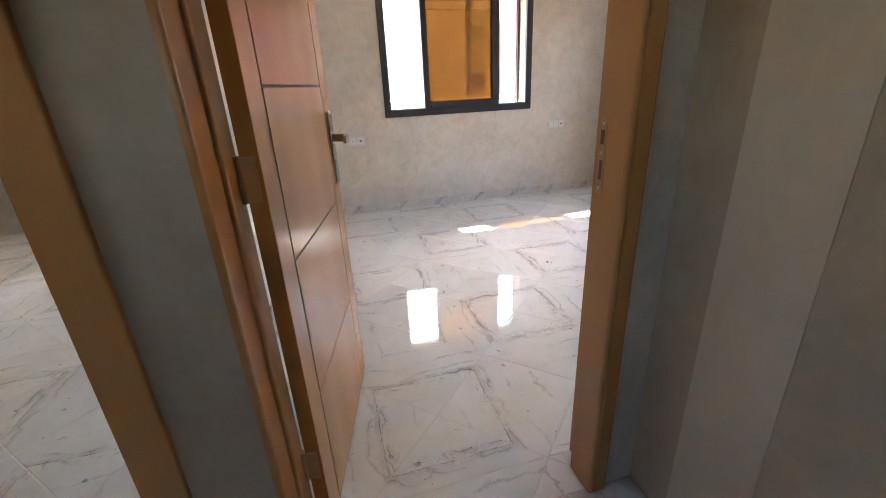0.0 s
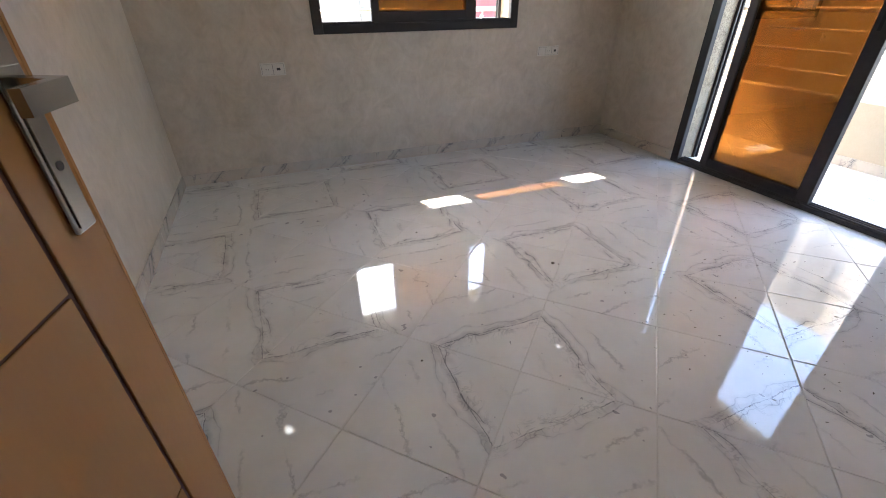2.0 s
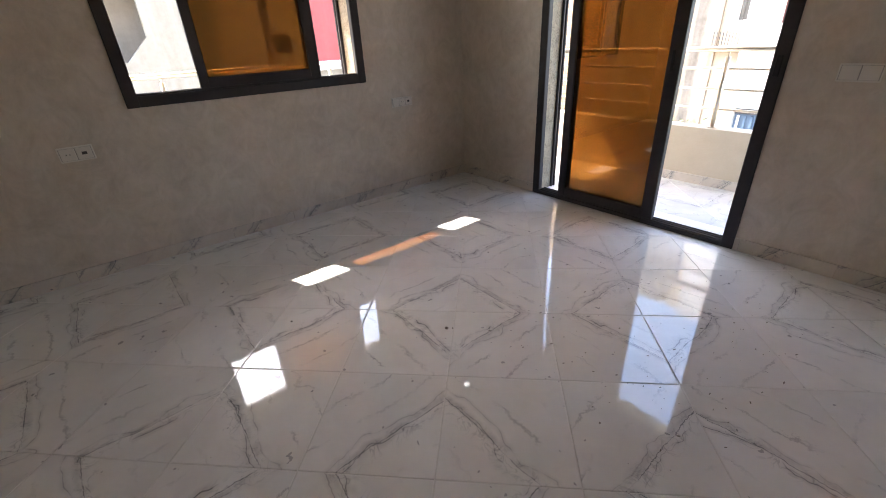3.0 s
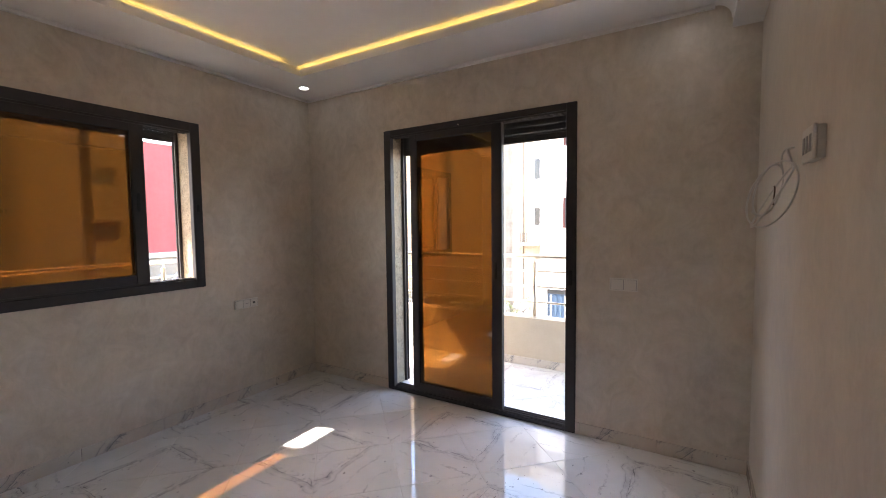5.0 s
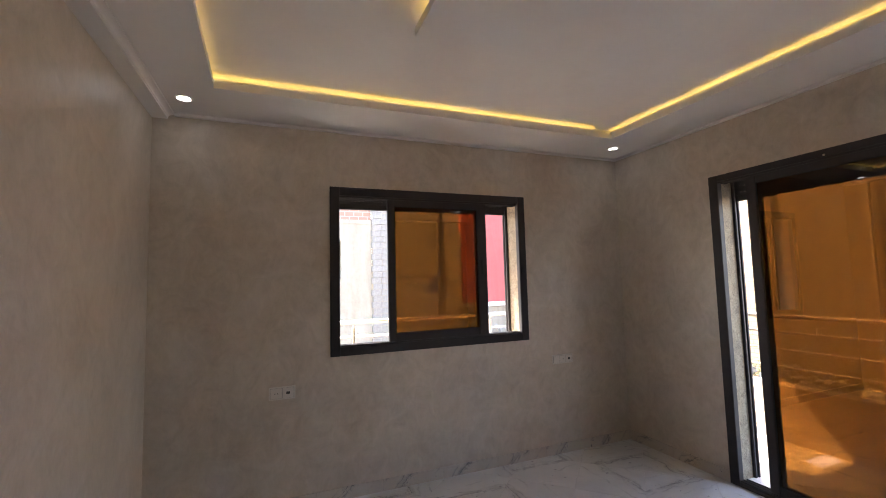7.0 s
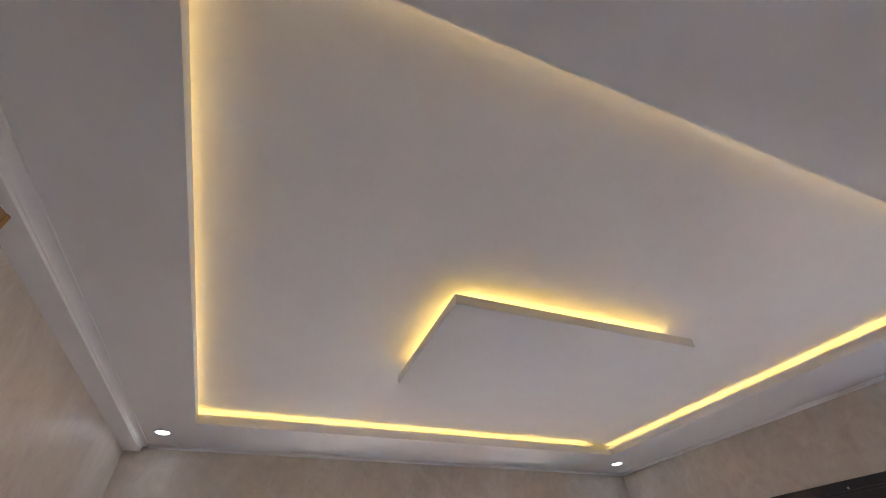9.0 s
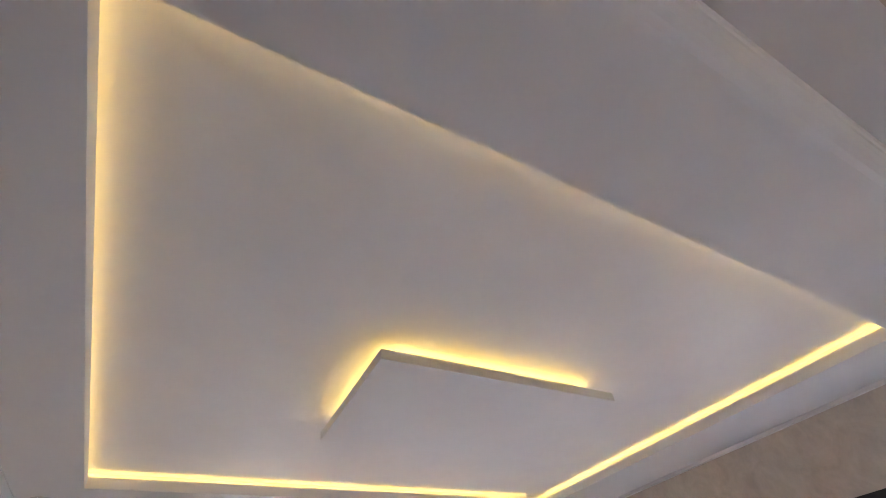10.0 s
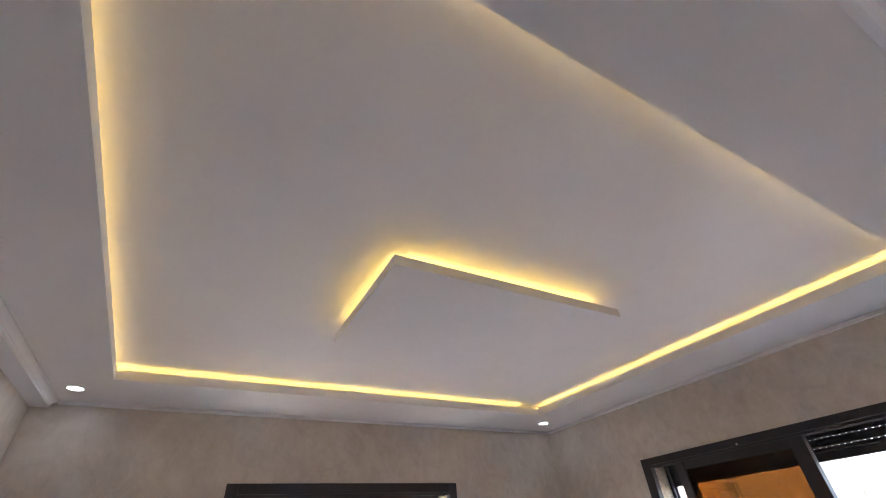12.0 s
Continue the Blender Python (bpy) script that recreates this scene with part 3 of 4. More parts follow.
# hinge side: deep lining board flush with the hall wall, its corner rounded, a shadow groove, then the moulded bead by the door
upright("casing_board", [(-3.475, -3.4935), (-3.475, -3.5305), (-3.4405, -3.5305), (-3.4405, -3.606)] + rounded(-3.431, -3.599, 0.007, -90, 0) + [(-3.424, -3.4935)])
upright("jamb", [(-3.475, -3.378), (-3.475, -3.4935), (-3.430, -3.4935), (-3.430, -3.378)])
upright("casing_bead", [(-3.4295, -3.490)] + rounded(-3.424, -3.478, 0.010, -90, 0, 4) + rounded(-3.420, -3.390, 0.010, 0, 90, 4) + [(-3.4295, -3.380)])
# latch side: rebated post with a rounded hall corner
upright("jamb", rounded(-2.565, -3.538, 0.010, 180, 270) + [(-2.563, -3.532), (-2.513, -3.532), (-2.513, -3.44), (-2.575, -3.44)])
upright("rebate_post", [(-2.540, -3.439), (-2.513, -3.439), (-2.513, -3.377), (-2.540, -3.377)])
part("head_jamb", box(-0.449, 0.40, -0.072, 0.02, 2.04, 2.0995, 0.004), M_FRAMEWOOD, frame_t)
part("casing_board", box(0.414, 0.459, -0.088, -0.0725, 0, 2.16, 0.005), M_FRAMEWOOD, frame_t)
part("casing_board", box(-0.50, 0.413, -0.088, -0.0725, 2.101, 2.16, 0.005), M_FRAMEWOOD, frame_t)
sp = part("strike_plate", pierced("x", 0.3985, 0.4005, -0.006, 0.0195, 0.962, 1.147, [(0.0, 0.0125, 0.995, 1.044), (0.0, 0.016, 1.082, 1.116)]), M_BRONZE, frame_t, "thin bronze strike plate with two slots")
part("lip", box(0.3975, 0.3995, 0.0195, 0.026, 1.067, 1.132, 0.0008), M_BRONZE, sp)
for z0, z1, y1 in ((0.995, 1.044, 0.0125), (1.082, 1.116, 0.016)):
    part("mortise", box(0.3992, 0.3999, 0.0, y1, z0, z1), M_GROOVE, sp, "dark mortise")
for z in (0.975, 1.062, 1.132):
    part("screw", rod((0.3975, 0.0065, z), (0.3988, 0.0065, z), 0.0035, 8), M_STEEL, sp)

HINGE = Vector((-3.360, -3.420, 0))
leaf_dir = Vector((math.cos(radians(77.5)), math.sin(radians(77.5)), 0))
leaf = thing("room_door", "orange varnished wooden room door with dark grooves, standing open", "door",
             at=Matrix.Translation(HINGE) @ pose(0, 0, 0, 0, 0, math.degrees(math.atan2(leaf_dir.y, leaf_dir.x))))
LW, LH, TH = 0.760, 2.045, 0.04
S1, S2, GZ, GW = 0.092, 0.662, (0.435, 0.845, 1.25, 1.66), 0.0055
GV = 0.009
core = part("core", box(0.0, LW, 0.004, TH - 0.004, 0.012, LH), M_GROOVE, leaf, "dark stained grooves")
for y0, y1, sd in ((0.0, 0.0042, 1), (TH - 0.0042, TH, 2)):
    part("stile", box(0.0, S1 - GV / 2, y0, y1, 0.010, LH + 0.002, 0.0015), M_WOOD, leaf)
    part("stile", box(S2 + GV / 2, LW + 0.001, y0, y1, 0.010, LH + 0.002, 0.0015), M_WOOD, leaf)
    zs = (0.010,) + GZ + (LH + 0.002,)
    for k in range(len(zs) - 1):
        part("panel", box(S1 + GV / 2, S2 - GV / 2, y0, y1, zs[k] + (GW / 2 if k else 0), zs[k + 1] - (GW / 2 if k < len(zs) - 2 else 0), 0.0015), M_WOOD, leaf)
part("edge_strip", box(LW, LW + 0.006, -0.001, TH + 0.001, 0.010, LH + 0.002, 0.001), M_WOOD, leaf)
part("edge_strip", box(-0.004, 0.0, 0.0, TH, 0.010, LH + 0.002, 0.001), M_FRAMEWOOD, leaf)
for yface, sg in ((0.0, -1), (TH, 1)):
    y_a, y_b = sorted((yface + sg * 0.0005, yface + sg * 0.008))
    hp = part("handle_plate", box(0.706, 0.746, y_a, y_b, 0.90, 1.165, 0.0035), M_CHROME, leaf, "brushed nickel handle plate")
    outline = [(0.717, 0.006), (0.736, 0.006), (0.717, 0.066), (0.639, 0.070), (0.639, 0.059), (0.699, 0.054)]
    t_a, t_b = sorted((yface + sg * 0.0078, yface + sg * 0.0105))
    for z0, z1 in ((0.908, 1.048), (1.094, 1.157)):
        part("raised_face", box(0.712, 0.740, t_a, t_b, z0, z1, 0.001), M_CHROME, hp)
    part("lever", prism([(x, yface + sg * y) for x, y in outline], 1.058, 1.084), M_CHROME, hp)
    part("keyhole", rod((0.7255, yface + sg * 0.0100, 0.985), (0.7255, yface + sg * 0.0112, 0.985), 0.006, 10), M_SOCKET, hp)
for z in (0.27, 1.07, 1.80):
    hg = part("hinge", rod((-0.003, TH + 0.008, z - 0.05), (-0.003, TH + 0.008, z + 0.05), 0.0075, 12), M_BRONZE, leaf, "bronze butt hinge")
    part("hinge_leaf", box(-0.006, -0.0038, 0.010, TH + 0.004, z - 0.048, z + 0.048), M_BRONZE, hg)
    part("hinge_leaf", box(-0.004, -0.002, TH + 0.008, TH + 0.026, z - 0.048, z + 0.048), M_BRONZE, hg)


# ---- sockets, switch, wires ----
def plate(name, label, at, w, h, cells, deep=0.0):
    """A wall plate; local x along the wall, y out of it. cells: 's' switch rocker, 'p' power socket, 'b' blank."""
    t = thing(name, label, name.replace("_", " "), at=at)
    if deep:
        part("back_box", box(-w / 2 + 0.003, w / 2 - 0.003, 0.0, deep, -h / 2 + 0.003, h / 2 - 0.003, 0.002), M_PLASTIC, t)
        t = part("cover", box(-w / 2, w / 2, deep, deep + 0.009, -h / 2, h / 2, 0.003), M_PLASTIC, t)
        for x in (-w * 0.3, 0.0, w * 0.3):
            part("slot", box(x - 0.010, x + 0.010, deep + 0.0085, deep + 0.0105, -0.022, 0.022), M_SEAM, t)
        return t
    part("plate", box(-w / 2, w / 2, 0.0, 0.009, -h / 2, h / 2, 0.003), M_PLASTIC, t)
    part("inset", box(-w / 2 + 0.007, w / 2 - 0.007, 0.008, 0.0094, -h / 2 + 0.008, h / 2 - 0.008), M_SEAM, t)
    n = len(cells)
    cw = (w - 0.016) / n
    for i, c in enumerate(cells):
        x = -w / 2 + 0.008 + cw * (i + 0.5)
        m_ = part("module", box(x - cw / 2 + 0.002, x + cw / 2 - 0.002, 0.0085, 0.0115 if c != "s" else 0.0135, -h / 2 + 0.009, h / 2 - 0.009, 0.0015), M_PLASTIC, t)
        if c == "p":
            bm = rod((x, 0.0112, 0), (x, 0.0124, 0), min(0.017, cw * 0.38), 20)
            part("socket_face", bm, M_PLASTIC, m_)
            for dx in (-0.008, 0.008):
                part("pin_hole", rod((x + dx, 0.0122, 0), (x + dx, 0.0129, 0), 0.003, 8), M_SOCKET, m_)
        if c == "b":
            part("slot", box(x - cw * 0.16, x + cw * 0.16, 0.0112, 0.0120, -0.008, 0.008), M_SOCKET, m_)
    return t


plate("power_socket", "white double power socket on the plaster wall", pose(-2.912, 0, 0.745, 0, 0, 180), 0.162, 0.082, "bp")
plate("power_socket", "white triple socket plate on the plaster wall", pose(-0.70, 0, 0.765, 0, 0, 180), 0.205, 0.075, "bps")
plate("light_switch", "white double rocker light switch on the plaster wall", pose(0, -2.736, 1.005, 0, 0, 90), 0.160, 0.080, "ss")
plate("television_socket", "white wall socket plate with loose grey wires hanging out", pose(-1.282, YF, 1.585, 0, 0, 0), 0.125, 0.09, "bb", 0.018)


def wire(pts, r, parent, name="wire", mat=None, label=""):
    cu = bpy.data.curves.new(name, "CURVE")
    cu.dimensions = "3D"
    cu.bevel_depth = r
    cu.bevel_resolution = 2
    sp_ = cu.splines.new("NURBS")
    sp_.points.add(len(pts) - 1)
    for p_, c in zip(sp_.points, pts):
        p_.co = (*c, 1)
    sp_.use_endpoint_u = True
    sp_.order_u = 4
    tmp = bpy.data.objects.new("tmp", cu)
    me = bpy.data.meshes.new_from_object(tmp)
    bpy.data.objects.remove(tmp)
    bm = bmesh.new()
    bm.from_mesh(me)
    return part(name, bm, mat or M_WIRE, parent, label, smooth=True)


coil = thing("loose_wire_coil", "thin grey loose wires coiled below a wall socket", "wire", at=pose(-1.03, YF + 0.004, 1.47) @ Matrix.Scale(1.05, 4))
rng = random.Random(4)
for k in range(3):
    pts = [(-0.13, 0.03, 0.12), (-0.10, 0.05, 0.13)]
    cx, cz, ra, rb = (0.02, -0.02, 0.05)[k], (0.0, -0.01, 0.015)[k], (0.14, 0.12, 0.10)[k], (0.105, 0.095, 0.085)[k]
    for i in range(17):
        a = 2.2 - k * 0.4 - i * (0.52 + 0.05 * k)
        pts.append((cx + ra * math.cos(a), 0.062 + 0.05 * math.cos(a + 0.5 + k * 1.1), cz + rb * math.sin(a)))
    wire(pts, 0.0030, coil)
wire([(0.04, 0.05, -0.03), (0.02, 0.055, -0.02), (0.0, 0.05, 0.0), (-0.01, 0.055, 0.025)], 0.0022, coil, "bare_end", M_COPPER, "dark bare wire end")


# ---- hall and next room ----
HX = -2.41
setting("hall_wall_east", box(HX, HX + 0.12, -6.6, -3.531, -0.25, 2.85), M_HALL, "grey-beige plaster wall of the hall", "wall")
# thin strip in a paler tone than the rest of the hall wall
setting("hall_pale_strip", box(HX - 0.002, HX - 0.0002, -3.885, -3.68, 0.0, 2.54), M_BAND, "paler vertical strip on the hall wall", "plaster band")
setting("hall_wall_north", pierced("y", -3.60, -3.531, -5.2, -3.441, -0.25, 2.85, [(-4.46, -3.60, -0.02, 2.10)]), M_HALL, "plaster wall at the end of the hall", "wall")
# the openings in these two unseen walls are added to light the hall
setting("hall_wall_south", pierced("y", -6.72, -6.60, -5.2, HX, -0.25, 2.85, [(-4.0, -3.79, 1.3, 1.63)]), M_HALL, "unseen wall at the far end of the hall with an added daylight opening", "wall")
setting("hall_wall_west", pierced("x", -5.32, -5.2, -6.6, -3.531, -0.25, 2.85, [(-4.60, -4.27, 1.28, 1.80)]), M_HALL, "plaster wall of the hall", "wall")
setting("hall_ceiling", box(-5.2, HX, -6.6, -3.60, 2.54, 2.7), M_CEIL, "white hall ceiling", "ceiling")
nf = thing("neighbour_door_frame", "orange varnished wooden frame of the next doorway", "door frame", kind="structure", at=pose(-4.03, -3.57, 0))
part("jamb", box(0.35, 0.43, -0.045, 0.12, 0, 2.10, 0.004), M_FRAMEWOOD, nf)
part("jamb", box(-0.43, -0.35, -0.045, 0.12, 0, 2.10, 0.004), M_FRAMEWOOD, nf)
part("head_jamb", box(-0.35, 0.35, -0.045, 0.12, 2.03, 2.10, 0.004), M_FRAMEWOOD, nf)
setting("next_room_wall_west", box(-6.92, -6.8, -3.53, 0.9, -0.25, 2.85), M_PLASTER, "plaster wall of the next room", "wall")
setting("next_room_wall_north", pierced("y", 0.78, 0.9, -6.8, -3.79, -0.25, 2.85, [(-6.25, -5.1, 0.97, 2.03)]), M_PLASTER, "plaster wall of the next room with a window opening", "wall")
setting("next_room_wall_south", box(-6.8, -5.2, -3.60, -3.53, -0.25, 2.85), M_PLASTER, "plaster wall of the next room", "wall")
setting("next_room_wall_east", box(XL - 0.12, XL - 0.001, 0.251, 0.78, -0.25, 2.85), M_PLASTER, "plaster wall of the next room", "wall")
# unseen slab added to cut the daylight entering the next room
setting("next_room_sun_blocker", box(-7.2, XL - 0.14, 0.901, 2.6, 2.32, 2.5), M_SLABWHITE, "unseen eave added to keep sky and sun off the next room window", "eave")
setting("next_room_ceiling", box(-6.8, XL - 0.12, -3.53, 0.78, 2.54, 2.7), M_CEIL, "white ceiling of the next room", "ceiling")


# ---- balcony ----
setting("balcony_slab", box(0.25, 1.34, -6.5, 1.34, -0.30, -0.035), M_SLABWHITE, "concrete balcony slab", "balcony")
setting("balcony_slab_north", box(XL, 0.25, 0.25, 1.34, -0.30, -0.035), M_SLABWHITE, "concrete balcony slab beside the window", "balcony")
for nm, bm in (("balcony_parapet_east", box(1.18, 1.33, -6.5, 1.33, -0.034, 0.455, 0.006)), ("balcony_parapet_north", box(XL, 1.179, 1.18, 1.33, -0.034, 0.455, 0.006))):
    setting(nm, bm, M_PARAPET, "cream rendered balcony parapet", "parapet")
setting("balcony_roof", box(XL, 1.2, 0.251, 1.2, 2.853, 3.04), M_SLABWHITE, "white slab of the balcony above", "balcony roof")
setting("balcony_roof_east", box(0.251, 1.2, -6.5, 0.2505, 2.853, 3.04), M_SLABWHITE, "white slab of the balcony above, beside the door", "balcony roof")
setting("balcony_roof_fascia", box(XL, 1.2, 1.06, 1.2, 2.53, 2.852), M_SLABWHITE, "white edge beam of the balcony above", "fascia")


def railing(at, length, posts):
    t = thing("balcony_railing", "stainless steel railing with three bars on the parapet", "railing", "balcony railings", at=at)
    part("handrail", rod((0, 0, 0.60), (length, 0, 0.60), 0.021, 16), M_STEEL, t, smooth=True)
    for z in (0.145, 0.30, 0.455):
        bar = part("bar", rod((0, 0.026, z), (length, 0.026, z), 0.0105, 10), M_STEEL, t, smooth=True)
    for x in posts:
        po = part("post", rod((x, 0, 0.0), (x, 0, 0.545), 0.019, 16), M_STEEL, t, smooth=True)
        part("flange", rod((x, 0, 0.0), (x, 0, 0.008), 0.042, 20), M_STEEL, po)
        part("pin", rod((x, 0, 0.545), (x, 0, 0.58), 0.007, 10), M_STEEL, po)
        for z in (0.145, 0.30, 0.455):
            part("clamp", rod((x, 0.012, z), (x, 0.036, z), 0.011, 10), M_STEEL, po)
    return t


railing(pose(1.25, 1.25, 0.455, 0, 0, -90), 7.7, (0.06, 1.1, 3.0, 4.9, 6.8))
railing(pose(XL, 1.25, 0.455), 4.9, (0.3, 1.43, 2.95, 3.9))


# ---- street and buildings opposite ----
setting("ground", box(-300, 300, -300, 300, -3.7, -3.4), M_GROUND, "dusty earth street below the balcony", "ground")
own = thing("apartment_building", "rendered apartment building below the balcony", "building", kind="structure", at=pose(-2, -3, -3.4))
part("wall", box(-5.0, 2.25, -4.0, 3.25, 0.0, 3.09), M_SLABWHITE, own)
# unseen storey above, added only to shade the balcony from the sun
part("added_shade_storey", box(-5.0, 2.25, -4.0, 3.25, 6.46, 9.4), M_SLABWHITE, own)


def grille_window(parent, x, y0, y1, z0, z1, frame_mat, bars=4, pane_mat=None):
    """A window set in a wall that faces -x, under parent at the world's origin."""
    wdw = part("window", pierced("x", x + 0.02, x + 0.08, y0, y1, z0, z1, [(y0 + 0.05, y1 - 0.05, z0 + 0.05, z1 - 0.05)]), frame_mat, parent)
    part("pane", box(x + 0.05, x + 0.06, y0 + 0.045, y1 - 0.045, z0 + 0.045, z1 - 0.045), pane_mat or M_WINGLASS, wdw)
    for k in range(bars):
        yy = y0 + (y1 - y0) * (k + 1) / (bars + 1)
        part("grille_bar", rod((x, yy, z0 + 0.02), (x, yy, z1 - 0.02), 0.012, 6), M_IRON, wdw)


def north_window(parent, y, x0, x1, z0, z1, frame_mat):
    wdw = part("window", pierced("y", y + 0.06, y + 0.12, x0, x1, z0, z1, [(x0 + 0.05, x1 - 0.05, z0 + 0.05, z1 - 0.05)]), frame_mat, parent)
    part("pane", box(x0 + 0.045, x1 - 0.045, y + 0.09, y + 0.10, z0 + 0.045, z1 - 0.045), M_WINGLASS, wdw)
    for k in (1, 2):
        xm = x0 + (x1 - x0) * k / 3
        part("mullion", box(xm - 0.02, xm + 0.02, y + 0.065, y + 0.088, z0 + 0.05, z1 - 0.05), frame_mat, wdw)


# unfinished house across the street, seen through the window
h1 = thing("unfinished_house", "unfinished concrete house with a chamfered loggia opening and bare brick above", "building", kind="structure")
part("wall", pierced("y", 11.0, 11.25, -9.0, -0.02, -3.4, 3.55, [(-3.3, -1.03, 1.02, 2.85)]), M_CONCRETE, h1)
bm = bmesh.new()
for pts in (((-1.03, 1.02), (-1.03, 1.60), (-1.62, 1.02)), ((-3.3, 1.02), (-2.7, 1.02), (-3.3, 1.60))):
    f0 = [bm.verts.new((x, 11.0, z)) for x, z in pts]
    f1 = [bm.verts.new((x, 11.25, z)) for x, z in pts]
    bm.faces.new(f0), bm.faces.new(f1)
    for i in range(3):
        bm.faces.new((f0[i], f0[(i + 1) % 3], f1[(i + 1) % 3], f1[i]))
part("chamfer", bm, M_CONCRETE, h1)
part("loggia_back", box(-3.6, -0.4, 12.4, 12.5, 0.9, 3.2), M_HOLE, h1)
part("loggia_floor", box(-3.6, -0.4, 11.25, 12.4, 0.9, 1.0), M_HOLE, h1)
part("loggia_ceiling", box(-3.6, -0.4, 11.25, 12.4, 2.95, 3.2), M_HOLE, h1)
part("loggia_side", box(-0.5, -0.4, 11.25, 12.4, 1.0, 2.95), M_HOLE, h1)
part("brick_wall", box(-9.0, -0.02, 11.05, 11.25, 3.55, 6.6), M_BRICKA, h1, "bare red hollow brick")
part("ring_beam", box(-9.0, -0.02, 10.97, 11.24, 3.42, 3.56), M_CONCRETE, h1)

h2 = thing("rendered_house", "tall stained rendered house with small windows", "building", kind="structure")
HW = [(2.03, 2.74, 2.54, 3.14), (2.03, 2.74, 1.03, 1.55)]
part("wall", pierced("y", 11.1, 11.35, 0.62, 3.22, -3.4, 8.0, HW), M_BLOCKWALL, h2)
for x0, x1, z0, z1 in HW:
    north_window(h2, 11.1, x0, x1, z0, z1, M_CREAMWALL if z0 > 2 else M_BROWNWOOD)
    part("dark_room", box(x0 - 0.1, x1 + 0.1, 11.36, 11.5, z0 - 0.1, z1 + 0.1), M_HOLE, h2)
h3 = thing("red_house", "red painted house with a white edge strip and base", "building", kind="structure")
part("wall", box(3.50, 10.5, 11.4, 14.0, 0.60, 4.0), M_REDWALL, h3)
part("corner_strip", box(3.23, 3.499, 11.5, 14.0, 0.60, 3.3), M_CREAMWALL, h3, "cream rendered side strip")
part("base", box(3.24, 10.5, 11.3, 14.0, 0.44, 0.599), M_WHITEWALL, h3)
part("plinth", box(3.24, 10.5, 11.42, 14.0, -3.4, 0.439), M_CONCRETE, h3)
part("parapet_cap", box(3.49, 10.6, 11.37, 14.05, 4.001, 4.04), M_WHITEWALL, h3)

# party wall and white house seen over the balcony
h4 = thing("party_wall_house", "tall stained blind wall with an old brick strip", "building", kind="structure")
part("wall", box(13.0, 13.4, 2.72, 6.3, -3.4, 9.0), M_PARTY, h4)
part("brick_strip", box(13.05, 13.4, 6.301, 14.0, -3.4, 9.0), M_BRICKB, h4, "old exposed brick strip")
part("plaster_edge", box(12.93, 13.2, 6.2, 6.55, 0.4, 9.0), M_PARTY, h4)
part("drain_pipe", rod((12.9, 3.6, -3.0), (12.9, 3.6, 8.5), 0.05, 10), M_CONCRETE, h4)
h5 = thing("white_house", "white and cream house with small barred windows", "building", kind="structure")
W5 = [(2.04, 2.36, 3.05, 3.92), (2.04, 2.36, 1.26, 2.02)]
part("return_wall", pierced("x", 13.1, 13.4, 1.72, 2.718, -3.4, 9.0, W5), M_CREAMWALL, h5, "cream rendered return wall")
W6 = [(0.555, 1.11, 1.18, 2.32), (0.555, 1.11, 4.2, 5.3), (-1.9, -1.1, 1.18, 2.36), (-1.9, -1.1, 4.2, 5.3), (-0.2, 1.70, -3.4, -1.12)]
part("wall", pierced("x", 12.8, 13.1, -6.0, 1.95, -3.4, 9.0, W6), M_WHITEWALL, h5)
for y0, y1, z0, z1 in W5:
    grille_window(h5, 13.15, y0, y1, z0, z1, M_WHITEWALL, 1)
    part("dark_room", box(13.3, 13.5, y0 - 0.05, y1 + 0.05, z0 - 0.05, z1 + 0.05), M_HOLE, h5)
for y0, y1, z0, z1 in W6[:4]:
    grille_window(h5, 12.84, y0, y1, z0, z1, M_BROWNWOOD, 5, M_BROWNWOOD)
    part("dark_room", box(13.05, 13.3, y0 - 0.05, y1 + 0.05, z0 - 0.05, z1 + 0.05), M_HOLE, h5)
bal = part("small_balcony", box(12.7, 13.1, 2.0, 2.75, 0.52, 0.62), M_CREAMWALL, h5)
for k in range(9):
    part("baluster", rod((12.72, 2.03 + k * 0.087, 0.62), (12.72, 2.03 + k * 0.087, 1.02), 0.012, 6), M_IRON, bal)
gate = part("gate", box(12.92, 12.96, -0.18, 1.68, -3.38, -1.13), M_BLUE, h5, "blue painted metal gate")
for k in range(10):
    part("gate_rib", box(12.89, 12.92, -0.14 + k * 0.186, -0.07 + k * 0.186, -3.36, -1.35), M_WHITEWALL if k % 3 == 0 else M_BLUE, gate)
part("gate_top", box(12.88, 12.92, -0.18, 1.68, -1.30, -1.15), M_IRON, gate)

# block pier beside the unfinished house
pier = thing("block_pier", "bare grey concrete block pier at the house corner", "pier", kind="structure")
blk = bmesh.new()
box(-0.195, 0.195, -0.10, 0.10, -0.094, 0.094, 0.006, blk)
first = part("block", blk, M_BLOCK, pier)
first.matrix_world = Matrix.Translation((0.22, 10.98, -3.3))
rr = random.Random(7)
for r in range(44):
    for c in range(2):
        ob = first if (r == 0 and c == 0) else new("block", first.data)
        ob.parent = pier
        ob.location = (0.13 + c * 0.31 + (0.022 if r % 2 else -0.022) + rr.uniform(-0.012, 0.012), 10.98 + rr.uniform(-0.02, 0.02), -3.3 + r * 0.2)
        ob.scale = (0.77, 1, 1)
part("mortar", box(-0.01, 0.61, 10.90, 11.03, -3.4, 5.4), M_CONCRETE, pier)


# slim pole standing just outside the balcony
pole = thing("utility_pole", "slim grey metal utility pole beside the balcony", "pole", at=pose(-1.19, 1.52, -3.4))
